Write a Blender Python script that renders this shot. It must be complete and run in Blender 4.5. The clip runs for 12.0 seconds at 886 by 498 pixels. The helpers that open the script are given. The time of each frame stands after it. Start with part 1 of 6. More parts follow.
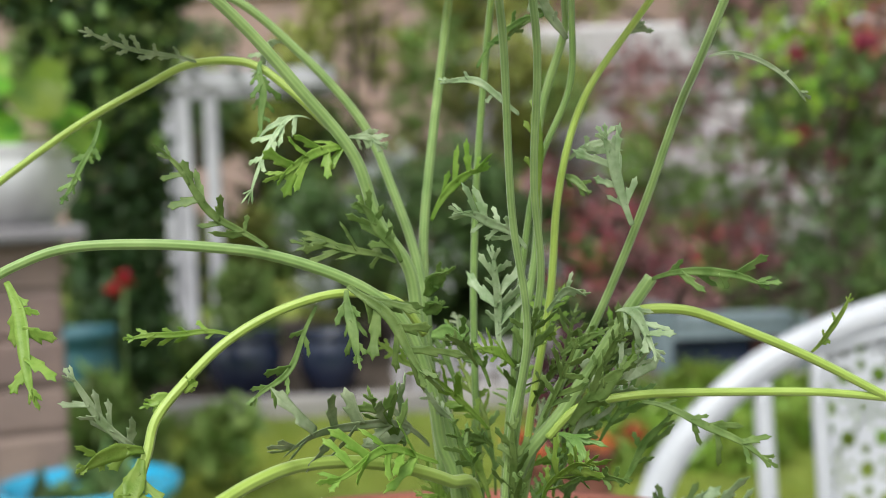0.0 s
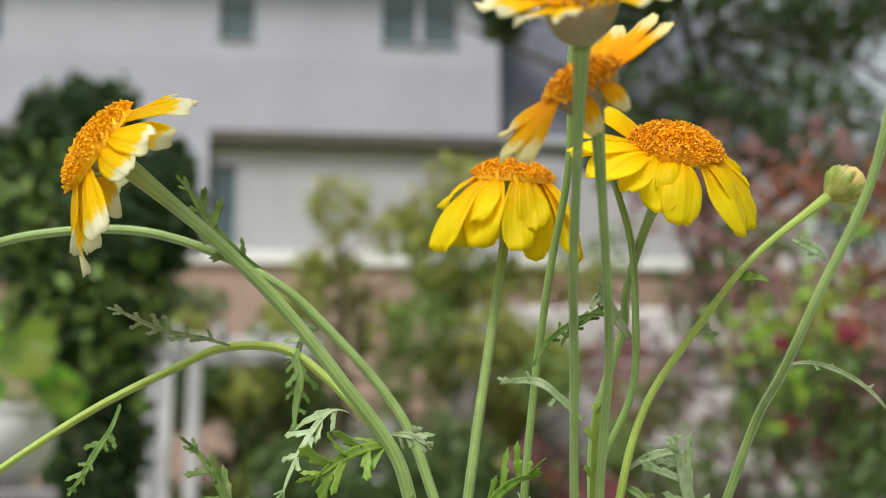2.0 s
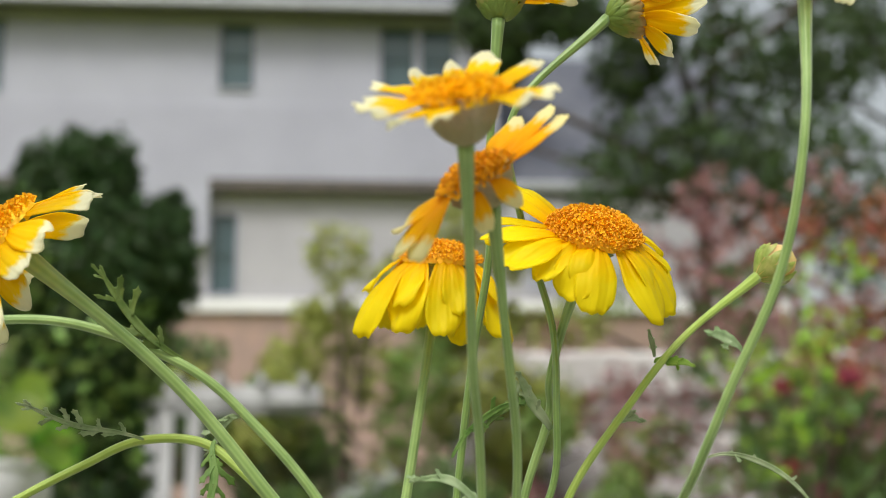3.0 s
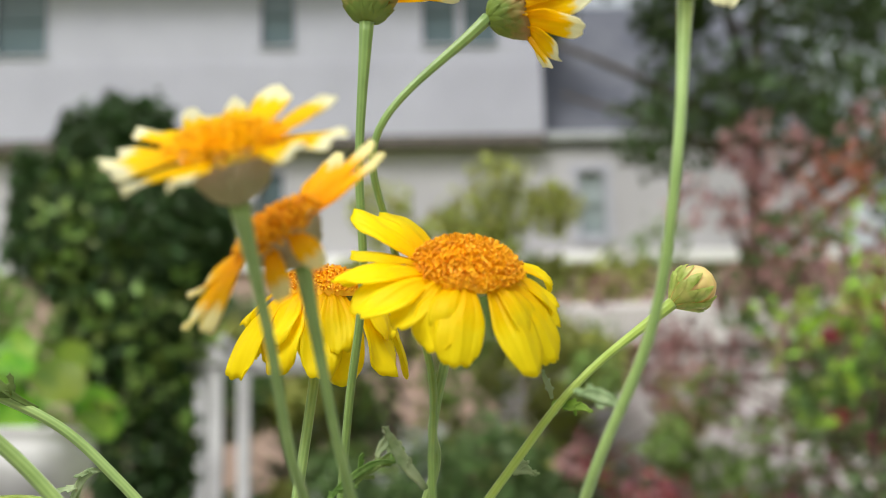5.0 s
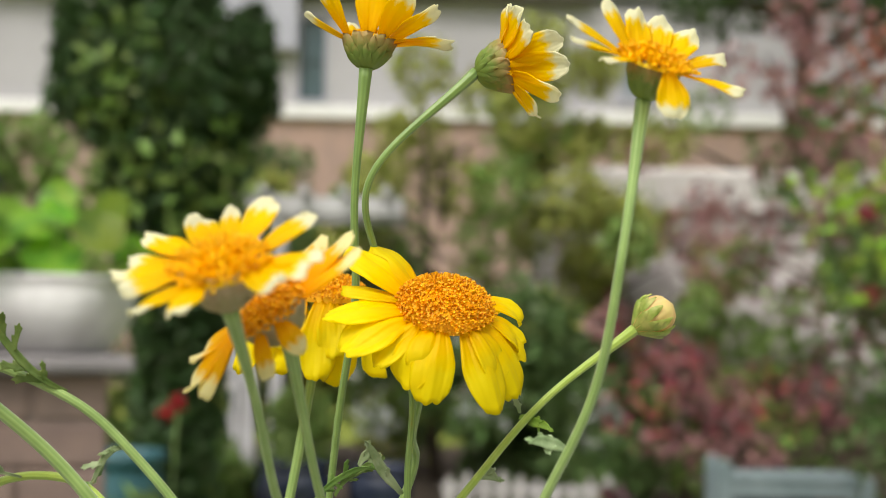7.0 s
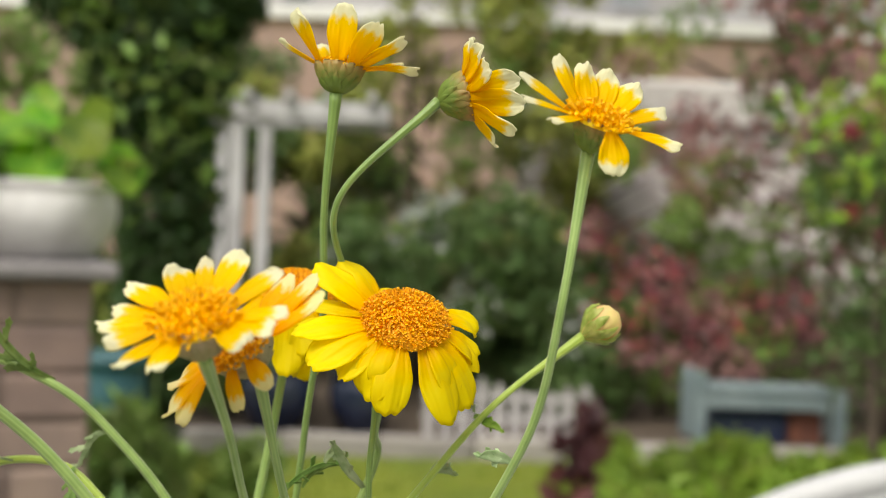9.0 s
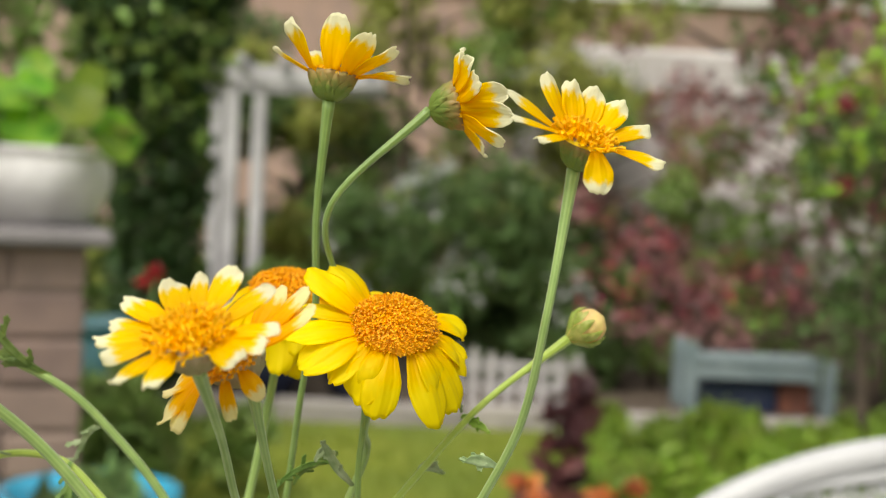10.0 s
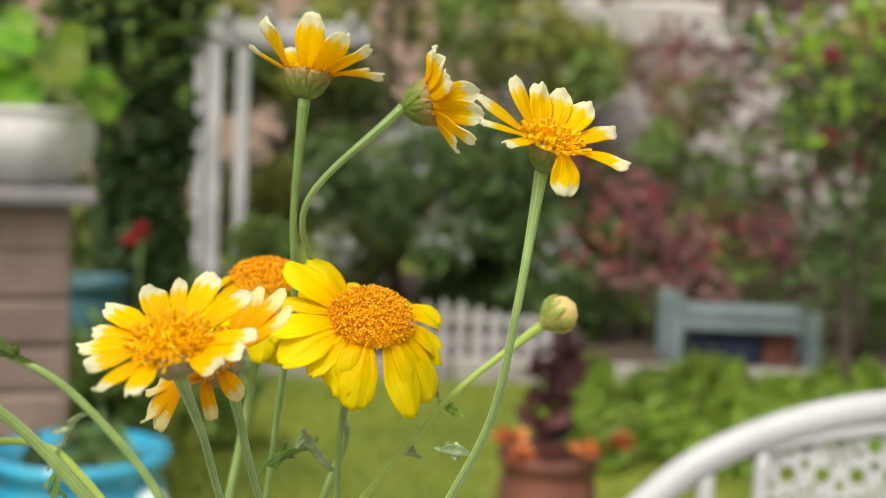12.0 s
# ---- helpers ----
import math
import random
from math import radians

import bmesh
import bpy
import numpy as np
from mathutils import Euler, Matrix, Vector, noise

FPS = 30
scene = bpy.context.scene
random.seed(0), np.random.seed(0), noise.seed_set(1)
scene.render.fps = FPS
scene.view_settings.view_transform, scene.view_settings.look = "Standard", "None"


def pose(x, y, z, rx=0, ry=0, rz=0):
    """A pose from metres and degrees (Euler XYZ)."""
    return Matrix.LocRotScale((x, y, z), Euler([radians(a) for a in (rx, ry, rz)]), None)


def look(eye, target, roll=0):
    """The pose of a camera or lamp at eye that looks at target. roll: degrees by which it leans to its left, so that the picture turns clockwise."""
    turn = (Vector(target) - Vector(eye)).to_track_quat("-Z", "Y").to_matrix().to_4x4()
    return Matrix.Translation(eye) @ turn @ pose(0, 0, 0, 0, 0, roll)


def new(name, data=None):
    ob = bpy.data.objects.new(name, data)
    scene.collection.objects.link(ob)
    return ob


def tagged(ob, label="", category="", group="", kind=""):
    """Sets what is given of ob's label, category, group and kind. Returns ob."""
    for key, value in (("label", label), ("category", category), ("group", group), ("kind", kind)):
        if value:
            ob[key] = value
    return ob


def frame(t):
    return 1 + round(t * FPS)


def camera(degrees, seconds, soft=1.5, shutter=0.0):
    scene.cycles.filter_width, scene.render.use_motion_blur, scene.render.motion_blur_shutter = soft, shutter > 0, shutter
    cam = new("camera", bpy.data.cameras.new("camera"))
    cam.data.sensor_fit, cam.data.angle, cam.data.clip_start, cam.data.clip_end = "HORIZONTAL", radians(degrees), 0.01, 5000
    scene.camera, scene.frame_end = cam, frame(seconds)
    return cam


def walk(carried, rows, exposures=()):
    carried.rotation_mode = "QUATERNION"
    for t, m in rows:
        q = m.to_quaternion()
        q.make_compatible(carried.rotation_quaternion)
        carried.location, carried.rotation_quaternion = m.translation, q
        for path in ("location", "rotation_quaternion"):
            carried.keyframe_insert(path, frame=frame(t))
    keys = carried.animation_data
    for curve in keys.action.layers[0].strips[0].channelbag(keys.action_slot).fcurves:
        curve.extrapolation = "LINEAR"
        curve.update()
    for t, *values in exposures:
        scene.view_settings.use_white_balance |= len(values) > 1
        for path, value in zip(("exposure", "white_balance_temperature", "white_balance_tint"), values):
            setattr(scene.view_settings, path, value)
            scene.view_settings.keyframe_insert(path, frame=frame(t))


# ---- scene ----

# camera and its walk
cam = camera(40.06, 12.0, soft=0.4)
cam.data.dof.use_dof = True
cam.data.dof.focus_distance = 0.25
cam.data.dof.aperture_fstop = 16.0
cam.data.dof.aperture_blades = 0


def turned(x, y, z, yaw, pitch, roll):
    """A camera pose from its place and its yaw (to the left of +y), pitch (up) and roll in degrees."""
    return pose(x, y, z, 0, 0, yaw) @ pose(0, 0, 0, 90 + pitch, 0, 0) @ pose(0, 0, 0, 0, 0, roll)


walk(cam, [
    (0, turned(-0.0650, 0.0621, 0.9847, -4.163, -1.820, -2.280)),
    (0.5, turned(-0.0687, 0.0623, 0.9855, -5.328, 2.694, -1.599)),
    (1, turned(-0.0678, 0.0725, 0.9909, -5.911, 5.589, -1.157)),
    (1.5, turned(-0.0709, 0.0880, 0.9912, -5.537, 8.611, -0.459)),
    (2, turned(-0.0778, 0.0838, 0.9918, -5.224, 11.024, 0.055)),
    (2.5, turned(-0.0750, 0.0850, 1.0012, -5.229, 12.433, 0.198)),
    (3, turned(-0.0596, 0.0858, 1.0016, -5.154, 13.152, -0.692)),
    (3.2, turned(-0.0528, 0.0937, 1.0026, -4.896, 13.996, -1.252)),
    (4.8, turned(-0.0227, 0.1101, 1.0234, -2.663, 10.839, -1.616)),
    (5, turned(-0.0221, 0.1084, 1.0226, -2.753, 10.984, -1.640)),
    (5.5, turned(-0.0171, 0.1005, 1.0283, -1.771, 9.165, -0.818)),
    (6, turned(-0.0128, 0.0912, 1.0383, -1.094, 7.207, -0.283)),
    (6.5, turned(-0.0117, 0.0869, 1.0449, -0.834, 5.389, 0.468)),
    (6.7, turned(-0.0125, 0.0831, 1.0485, -0.826, 4.945, 0.679)),
    (8.3, turned(-0.0066, 0.0637, 1.0756, -1.392, 0.073, 2.248)),
    (8.5, turned(-0.0078, 0.0601, 1.0752, -1.597, 0.205, 1.835)),
    (9, turned(-0.0079, 0.0585, 1.0787, -1.712, -0.468, 2.135)),
    (9.5, turned(-0.0087, 0.0544, 1.0837, -1.919, -1.173, 2.412)),
    (10, turned(-0.0074, 0.0525, 1.0877, -2.061, -2.022, 2.699)),
    (10.5, turned(-0.0084, 0.0489, 1.0944, -2.194, -2.804, 2.734)),
    (11, turned(-0.0062, 0.0457, 1.0972, -2.331, -3.540, 2.486)),
    (11.5, turned(-0.0049, 0.0456, 1.0971, -2.588, -4.043, 2.277)),
    (12, turned(-0.0052, 0.0455, 1.0974, -2.776, -4.218, 2.213)),
], exposures=[(0, 0.43, 6150, 7), (1, 0.43, 6200, 7), (2, 0.28, 6500, 7), (3.2, 0.34, 6500, 7), (5.2, 0.46, 6500, 7), (6.7, 0.38, 6700, 7), (8.5, 0.34, 6950, 7), (12, 0.32, 6950, 7)])


# sky and sun: a bright, thinly clouded day
world = bpy.data.worlds.new("overcast_sky")
scene.world = world
world.use_nodes = True
wn = world.node_tree.nodes
sky = wn.new("ShaderNodeTexSky")
sky.sky_type, sky.sun_disc = "NISHITA", False
sky.sun_elevation, sky.sun_rotation = radians(58), radians(200)
sky.air_density, sky.dust_density, sky.ozone_density = 1.6, 6.0, 0.6
wn["Background"].inputs["Strength"].default_value = 0.13
pale = wn.new("ShaderNodeHueSaturation")
pale.inputs["Saturation"].default_value = 0.3
world.node_tree.links.new(sky.outputs["Color"], pale.inputs["Color"])
world.node_tree.links.new(pale.outputs["Color"], wn["Background"].inputs["Color"])
sun = new("sun", bpy.data.lights.new("sun", "SUN"))
sun.data.energy, sun.data.angle, sun.data.color = 1.3, radians(16), (1.0, 0.98, 0.95)
sun.matrix_world = look((-2.0, -3.0, 6.0), (0, 0.3, 1.0))


# materials
def material(name, colour, colour2=None, scale=10.0, rough=0.6, metal=0.0, bump=0.0, bump_scale=40.0, through_light=0.0,
             random_tint=0.0, coat=0.0, island=False, detail=4.0):
    m = bpy.data.materials.new(name)
    m.use_nodes = True
    n, l = m.node_tree.nodes, m.node_tree.links
    b = n["Principled BSDF"]
    b.inputs["Roughness"].default_value, b.inputs["Metallic"].default_value = rough, metal
    b.inputs["Coat Weight"].default_value = coat
    where = n.new("ShaderNodeTexCoord")
    no = n.new("ShaderNodeTexNoise")
    no.inputs["Scale"].default_value, no.inputs["Detail"].default_value = scale, detail
    l.new(where.outputs["Object"], no.inputs["Vector"])
    ramp = n.new("ShaderNodeMix")
    ramp.data_type = "RGBA"
    c2 = colour2 or tuple(c * 0.75 for c in colour)
    ramp.inputs["A"].default_value, ramp.inputs["B"].default_value = (*colour, 1), (*c2, 1)
    stretch = n.new("ShaderNodeMapRange")
    stretch.inputs["From Min"].default_value, stretch.inputs["From Max"].default_value = 0.35, 0.65
    l.new(no.outputs["Fac"], stretch.inputs["Value"])
    l.new(stretch.outputs["Result"], ramp.inputs["Factor"])
    out = ramp.outputs["Result"]
    if random_tint:
        hsv = n.new("ShaderNodeHueSaturation")
        if island:
            rnd = n.new("ShaderNodeNewGeometry").outputs["Random Per Island"]
        else:
            rnd = n.new("ShaderNodeObjectInfo").outputs["Random"]
        for sock, lo, hi in (("Value", 1 - random_tint, 1 + random_tint), ("Hue", 0.5 - random_tint * 0.05, 0.5 + random_tint * 0.05)):
            mr = n.new("ShaderNodeMapRange")
            mr.inputs["To Min"].default_value, mr.inputs["To Max"].default_value = lo, hi
            l.new(rnd, mr.inputs["Value"])
            l.new(mr.outputs["Result"], hsv.inputs[sock])
        l.new(out, hsv.inputs["Color"])
        out = hsv.outputs["Color"]
    l.new(out, b.inputs["Base Color"])
    if bump:
        no2 = n.new("ShaderNodeTexNoise")
        no2.inputs["Scale"].default_value = bump_scale
        l.new(where.outputs["Object"], no2.inputs["Vector"])
        bp = n.new("ShaderNodeBump")
        bp.inputs["Strength"].default_value, bp.inputs["Distance"].default_value = bump, 0.3 / bump_scale
        l.new(no2.outputs["Fac"], bp.inputs["Height"])
        l.new(bp.outputs["Normal"], b.inputs["Normal"])
    if through_light:
        tr = n.new("ShaderNodeBsdfTranslucent")
        l.new(out, tr.inputs["Color"])
        mx = n.new("ShaderNodeMixShader")
        mx.inputs["Fac"].default_value = through_light
        l.new(b.outputs["BSDF"], mx.inputs[1])
        l.new(tr.outputs["BSDF"], mx.inputs[2])
        l.new(mx.outputs["Shader"], n["Material Output"].inputs["Surface"])
    return m


def petal_material(name, base, middle, tip, tip_start):
    """Colour runs along the petal (v of its UV): base, middle, and a pale tip that begins at tip_start."""
    m = bpy.data.materials.new(name)
    m.use_nodes = True
    n, l = m.node_tree.nodes, m.node_tree.links
    b = n["Principled BSDF"]
    b.inputs["Roughness"].default_value = 0.5
    b.inputs["Specular IOR Level"].default_value = 0.15
    uv = n.new("ShaderNodeUVMap")
    sep = n.new("ShaderNodeSeparateXYZ")
    l.new(uv.outputs["UV"], sep.inputs["Vector"])
    no = n.new("ShaderNodeTexNoise")
    no.inputs["Scale"].default_value = 5.0
    l.new(uv.outputs["UV"], no.inputs["Vector"])
    wob = n.new("ShaderNodeMath")
    wob.operation = "MULTIPLY_ADD"
    wob.inputs[1].default_value = 0.35
    l.new(no.outputs["Fac"], wob.inputs[0])
    l.new(sep.outputs["Y"], wob.inputs[2])
    sub = n.new("ShaderNodeMath")
    sub.operation = "SUBTRACT"
    sub.inputs[1].default_value = 0.175
    l.new(wob.outputs["Value"], sub.inputs[0])
    ramp = n.new("ShaderNodeValToRGB")
    e = ramp.color_ramp.elements
    e[0].position, e[0].color = 0.0, (*base, 1)
    e[1].position, e[1].color = 1.0, (*tip, 1)
    for p, c in ((tip_start, middle), (min(0.97, tip_start + 0.14), tip)):
        k = e.new(p)
        k.color = (*c, 1)
    l.new(sub.outputs["Value"], ramp.inputs["Fac"])
    # fine veins that run along the petal
    wave = n.new("ShaderNodeTexWave")
    wave.bands_direction = "X"
    wave.inputs["Scale"].default_value, wave.inputs["Distortion"].default_value = 2.0, 2.0
    l.new(uv.outputs["UV"], wave.inputs["Vector"])
    bp = n.new("ShaderNodeBump")
    bp.inputs["Strength"].default_value, bp.inputs["Distance"].default_value = 0.22, 0.0004
    l.new(wave.outputs["Fac"], bp.inputs["Height"])
    l.new(bp.outputs["Normal"], b.inputs["Normal"])
    hsv = n.new("ShaderNodeHueSaturation")
    mr = n.new("ShaderNodeMapRange")
    mr.inputs["To Min"].default_value, mr.inputs["To Max"].default_value = 0.9, 1.08
    info = n.new("ShaderNodeObjectInfo")
    l.new(info.outputs["Random"], mr.inputs["Value"])
    l.new(mr.outputs["Result"], hsv.inputs["Value"])
    l.new(ramp.outputs["Color"], hsv.inputs["Color"])
    l.new(hsv.outputs["Color"], b.inputs["Base Color"])
    tr = n.new("ShaderNodeBsdfTranslucent")
    l.new(hsv.outputs["Color"], tr.inputs["Color"])
    mx = n.new("ShaderNodeMixShader")
    mx.inputs["Fac"].default_value = 0.56
    l.new(b.outputs["BSDF"], mx.inputs[1])
    l.new(tr.outputs["BSDF"], mx.inputs[2])
    l.new(mx.outputs["Shader"], n["Material Output"].inputs["Surface"])
    return m


def stem_material(name, groove, ridge):
    """Fresh stem: ridge highlights and darker grooves painted into the colour along it (u of its UV runs round),
    mottled on a larger scale.
    """
    m = bpy.data.materials.new(name)
    m.use_nodes = True
    n, l = m.node_tree.nodes, m.node_tree.links
    b = n["Principled BSDF"]
    b.inputs["Roughness"].default_value = 0.42
    b.inputs["Sheen Weight"].default_value = 0.35
    uv = n.new("ShaderNodeUVMap")
    sep = n.new("ShaderNodeSeparateXYZ")
    l.new(uv.outputs["UV"], sep.inputs["Vector"])
    turn = n.new("ShaderNodeMath")
    turn.operation = "MULTIPLY"
    turn.inputs[1].default_value = 2 * math.pi * 8
    l.new(sep.outputs["X"], turn.inputs[0])
    co = n.new("ShaderNodeMath")
    co.operation = "COSINE"
    l.new(turn.outputs["Value"], co.inputs[0])
    where = n.new("ShaderNodeTexCoord")
    no = n.new("ShaderNodeTexNoise")
    no.inputs["Scale"].default_value = 160.0
    l.new(where.outputs["Object"], no.inputs["Vector"])
    mix = n.new("ShaderNodeMath")
    mix.operation = "MULTIPLY_ADD"
    mix.inputs[1].default_value = 0.16
    l.new(co.outputs["Value"], mix.inputs[0])
    l.new(no.outputs["Fac"], mix.inputs[2])
    col = n.new("ShaderNodeMix")
    col.data_type = "RGBA"
    col.inputs["A"].default_value, col.inputs["B"].default_value = (*groove, 1), (*ridge, 1)
    l.new(mix.outputs["Value"], col.inputs["Factor"])
    l.new(col.outputs["Result"], b.inputs["Base Color"])
    tr = n.new("ShaderNodeBsdfTranslucent")
    l.new(col.outputs["Result"], tr.inputs["Color"])
    mx = n.new("ShaderNodeMixShader")
    mx.inputs["Fac"].default_value = 0.15
    l.new(b.outputs["BSDF"], mx.inputs[1])
    l.new(tr.outputs["BSDF"], mx.inputs[2])
    l.new(mx.outputs["Shader"], n["Material Output"].inputs["Surface"])
    return m


def bract_material(name, green, papery, edge):
    """Scale-like bracts: green at the foot of the cup, thin and papery towards its rim (u of the UV) and towards each tip (v)."""
    m = bpy.data.materials.new(name)
    m.use_nodes = True
    n, l = m.node_tree.nodes, m.node_tree.links
    b = n["Principled BSDF"]
    b.inputs["Roughness"].default_value = 0.5
    sep = n.new("ShaderNodeSeparateXYZ")
    l.new(n.new("ShaderNodeUVMap").outputs["UV"], sep.inputs["Vector"])
    no = n.new("ShaderNodeTexNoise")
    no.inputs["Scale"].default_value = 700.0
    l.new(n.new("ShaderNodeTexCoord").outputs["Object"], no.inputs["Vector"])
    parts = []
    for sock, weight in ((sep.outputs["X"], 0.40), (sep.outputs["Y"], 0.34), (no.outputs["Fac"], 0.4)):
        mu = n.new("ShaderNodeMath")
        mu.operation = "MULTIPLY"
        mu.inputs[1].default_value = weight
        l.new(sock, mu.inputs[0])
        parts.append(mu.outputs["Value"])
    total = parts[0]
    for p in parts[1:]:
        ad = n.new("ShaderNodeMath")
        l.new(total, ad.inputs[0])
        l.new(p, ad.inputs[1])
        total = ad.outputs["Value"]
    ramp = n.new("ShaderNodeValToRGB")
    e = ramp.color_ramp.elements
    e[0].position, e[0].color = 0.52, (*green, 1)
    e[1].position, e[1].color = 0.96, (*edge, 1)
    k = e.new(0.8)
    k.color = (*papery, 1)
    l.new(total, ramp.inputs["Fac"])
    l.new(ramp.outputs["Color"], b.inputs["Base Color"])
    tr = n.new("ShaderNodeBsdfTranslucent")
    l.new(ramp.outputs["Color"], tr.inputs["Color"])
    mx = n.new("ShaderNodeMixShader")
    mx.inputs["Fac"].default_value = 0.3
    l.new(b.outputs["BSDF"], mx.inputs[1])
    l.new(tr.outputs["BSDF"], mx.inputs[2])
    l.new(mx.outputs["Shader"], n["Material Output"].inputs["Surface"])
    return m


M = {}
M["petal_yellow"] = petal_material("petal_yellow", (0.93, 0.57, 0.0), (0.94, 0.75, 0.0), (0.94, 0.80, 0.010), 0.45)
M["petal_tipped"] = petal_material("petal_tipped", (0.94, 0.57, 0.0), (0.94, 0.70, 0.0), (0.90, 0.88, 0.66), 0.68)
M["petal_faded"] = petal_material("petal_faded", (0.93, 0.45, 0.0), (0.94, 0.60, 0.004), (0.90, 0.84, 0.48), 0.62)
M["floret"] = material("disc_floret", (0.93, 0.49, 0.0), (0.84, 0.37, 0.0), 900, 0.6, random_tint=0.16, island=True, through_light=0.15)
M["floret_gold"] = material("golden_disc_floret", (0.95, 0.60, 0.0), (0.92, 0.48, 0.0), 900, 0.6, random_tint=0.14, island=True, through_light=0.25)
M["floret_open"] = material("open_disc_floret", (0.97, 0.70, 0.006), (0.96, 0.59, 0.0), 900, 0.6, random_tint=0.12, island=True, through_light=0.4)
M["bract"] = bract_material("bract", (0.20, 0.29, 0.05), (0.45, 0.30, 0.10), (0.60, 0.40, 0.17))
M["bract_dry"] = bract_material("dry_bract", (0.42, 0.37, 0.18), (0.56, 0.45, 0.28), (0.66, 0.52, 0.36))
M["bract_green"] = material("green_bract", (0.22, 0.33, 0.07), (0.40, 0.44, 0.15), 420, 0.55, random_tint=0.34, island=True)
M["bud_tip"] = material("bud_tip", (0.86, 0.70, 0.26), (0.84, 0.58, 0.26), 300, 0.6, through_light=0.3)
M["bract_bud"] = material("bud_bract", (0.30, 0.42, 0.06), (0.56, 0.58, 0.17), 420, 0.5, random_tint=0.2, island=True, through_light=0.25)
M["stem"] = stem_material("stem_green", (0.155, 0.27, 0.06), (0.38, 0.53, 0.17))
M["stem_bright"] = stem_material("stem_bright_green", (0.30, 0.43, 0.05), (0.46, 0.60, 0.12))
M["stem_dull"] = stem_material("stem_dull_green", (0.13, 0.23, 0.05), (0.28, 0.42, 0.11))
M["leaf"] = material("leaf_green", (0.145, 0.26, 0.05), (0.27, 0.40, 0.11), 260, 0.5, bump=0.6, bump_scale=1200, through_light=0.42, random_tint=0.25)
M["leaf_bright"] = material("leaf_bright_green", (0.22, 0.37, 0.045), (0.34, 0.48, 0.09), 260, 0.45, bump=0.6, bump_scale=1200, through_light=0.45, random_tint=0.2)
M["leaf_grey"] = material("leaf_grey_green", (0.27, 0.38, 0.17), (0.50, 0.59, 0.36), 260, 0.5, bump=0.6, bump_scale=1200, through_light=0.36, random_tint=0.2)
M["terracotta"] = material("terracotta", (0.33, 0.105, 0.06), (0.24, 0.08, 0.05), 22, 0.75, bump=0.3, bump_scale=150)
# darker terracotta: the shadow on the lawn flowerpot is put into its colour
M["shaded_terracotta"] = material("darkened_terracotta", (0.21, 0.075, 0.045), (0.13, 0.05, 0.035), 14, 0.8, bump=0.3, bump_scale=120)
M["picket_paint"] = material("worn_white_paint", (0.46, 0.44, 0.45), (0.33, 0.31, 0.31), 8, 0.65, bump=0.2, bump_scale=50, random_tint=0.1)
M["soil"] = material("potting_soil", (0.035, 0.024, 0.016), (0.07, 0.05, 0.035), 90, 0.95, bump=1.0, bump_scale=160)
M["white_metal"] = material("white_painted_metal", (0.51, 0.515, 0.535), (0.45, 0.455, 0.475), 12, 0.35, bump=0.15, bump_scale=180)
M["grass"] = material("lawn", (0.195, 0.225, 0.02), (0.13, 0.175, 0.018), 1.6, 0.9, bump=0.8, bump_scale=60, detail=8)
M["blade"] = material("grass_blade", (0.235, 0.285, 0.028), (0.155, 0.215, 0.022), 3, 0.7, through_light=0.3, random_tint=0.3, island=True)
M["paving"] = material("patio_paving", (0.30, 0.28, 0.26), (0.22, 0.21, 0.2), 4, 0.85, bump=0.4, bump_scale=70)
M["kerb"] = material("kerb_stone", (0.36, 0.33, 0.31), (0.26, 0.24, 0.23), 6, 0.85, bump=0.4, bump_scale=60, random_tint=0.15)
M["bed"] = material("bed_soil", (0.06, 0.042, 0.03), (0.10, 0.075, 0.055), 7, 0.95, bump=0.8, bump_scale=40)
M["block"] = material("pillar_block", (0.285, 0.205, 0.17), (0.22, 0.16, 0.138), 9, 0.9, bump=0.6, bump_scale=60, random_tint=0.18)
M["pale_coping"] = material("pale_coping_stone", (0.58, 0.55, 0.54), (0.46, 0.43, 0.42), 2.2, 0.85, bump=0.3, bump_scale=40)
M["mortar"] = material("mortar", (0.24, 0.185, 0.16), (0.19, 0.15, 0.13), 30, 0.95, bump=0.4, bump_scale=120)
M["cap"] = material("stone_cap", (0.22, 0.205, 0.21), (0.155, 0.145, 0.15), 8, 0.85, bump=0.4, bump_scale=80)
M["urn"] = material("weathered_urn_stone", (0.80, 0.79, 0.80), (0.58, 0.56, 0.57), 7, 0.8, bump=0.3, bump_scale=60, detail=8)
M["nasturtium"] = material("round_leaf", (0.10, 0.25, 0.014), (0.25, 0.41, 0.02), 14, 0.5, through_light=0.4, random_tint=0.5)
M["lantern"] = material("black_iron", (0.03, 0.03, 0.035), (0.05, 0.05, 0.05), 30, 0.5, metal=0.6)
M["turquoise"] = material("turquoise_glaze", (0.025, 0.32, 0.53), (0.045, 0.41, 0.62), 5, 0.15, coat=0.6)
M["turquoise_dull"] = material("faded_turquoise", (0.02, 0.082, 0.10), (0.035, 0.12, 0.14), 6, 0.5)
M["glaze_pale"] = material("pale_glaze", (0.55, 0.68, 0.66), (0.45, 0.58, 0.55), 20, 0.25, coat=0.4)
M["navy"] = material("navy_glaze", (0.014, 0.021, 0.05), (0.026, 0.036, 0.075), 6, 0.2, coat=0.5)
M["purple_pot"] = material("dark_purple_plastic", (0.03, 0.018, 0.04), (0.045, 0.025, 0.05), 10, 0.4)
M["teal_wood"] = material("teal_painted_wood", (0.15, 0.20, 0.215), (0.21, 0.265, 0.28), 9, 0.6, bump=0.3, bump_scale=60)
M["white_wood"] = material("white_painted_wood", (0.54, 0.535, 0.56), (0.40, 0.39, 0.41), 5, 0.6, bump=0.2, bump_scale=50)
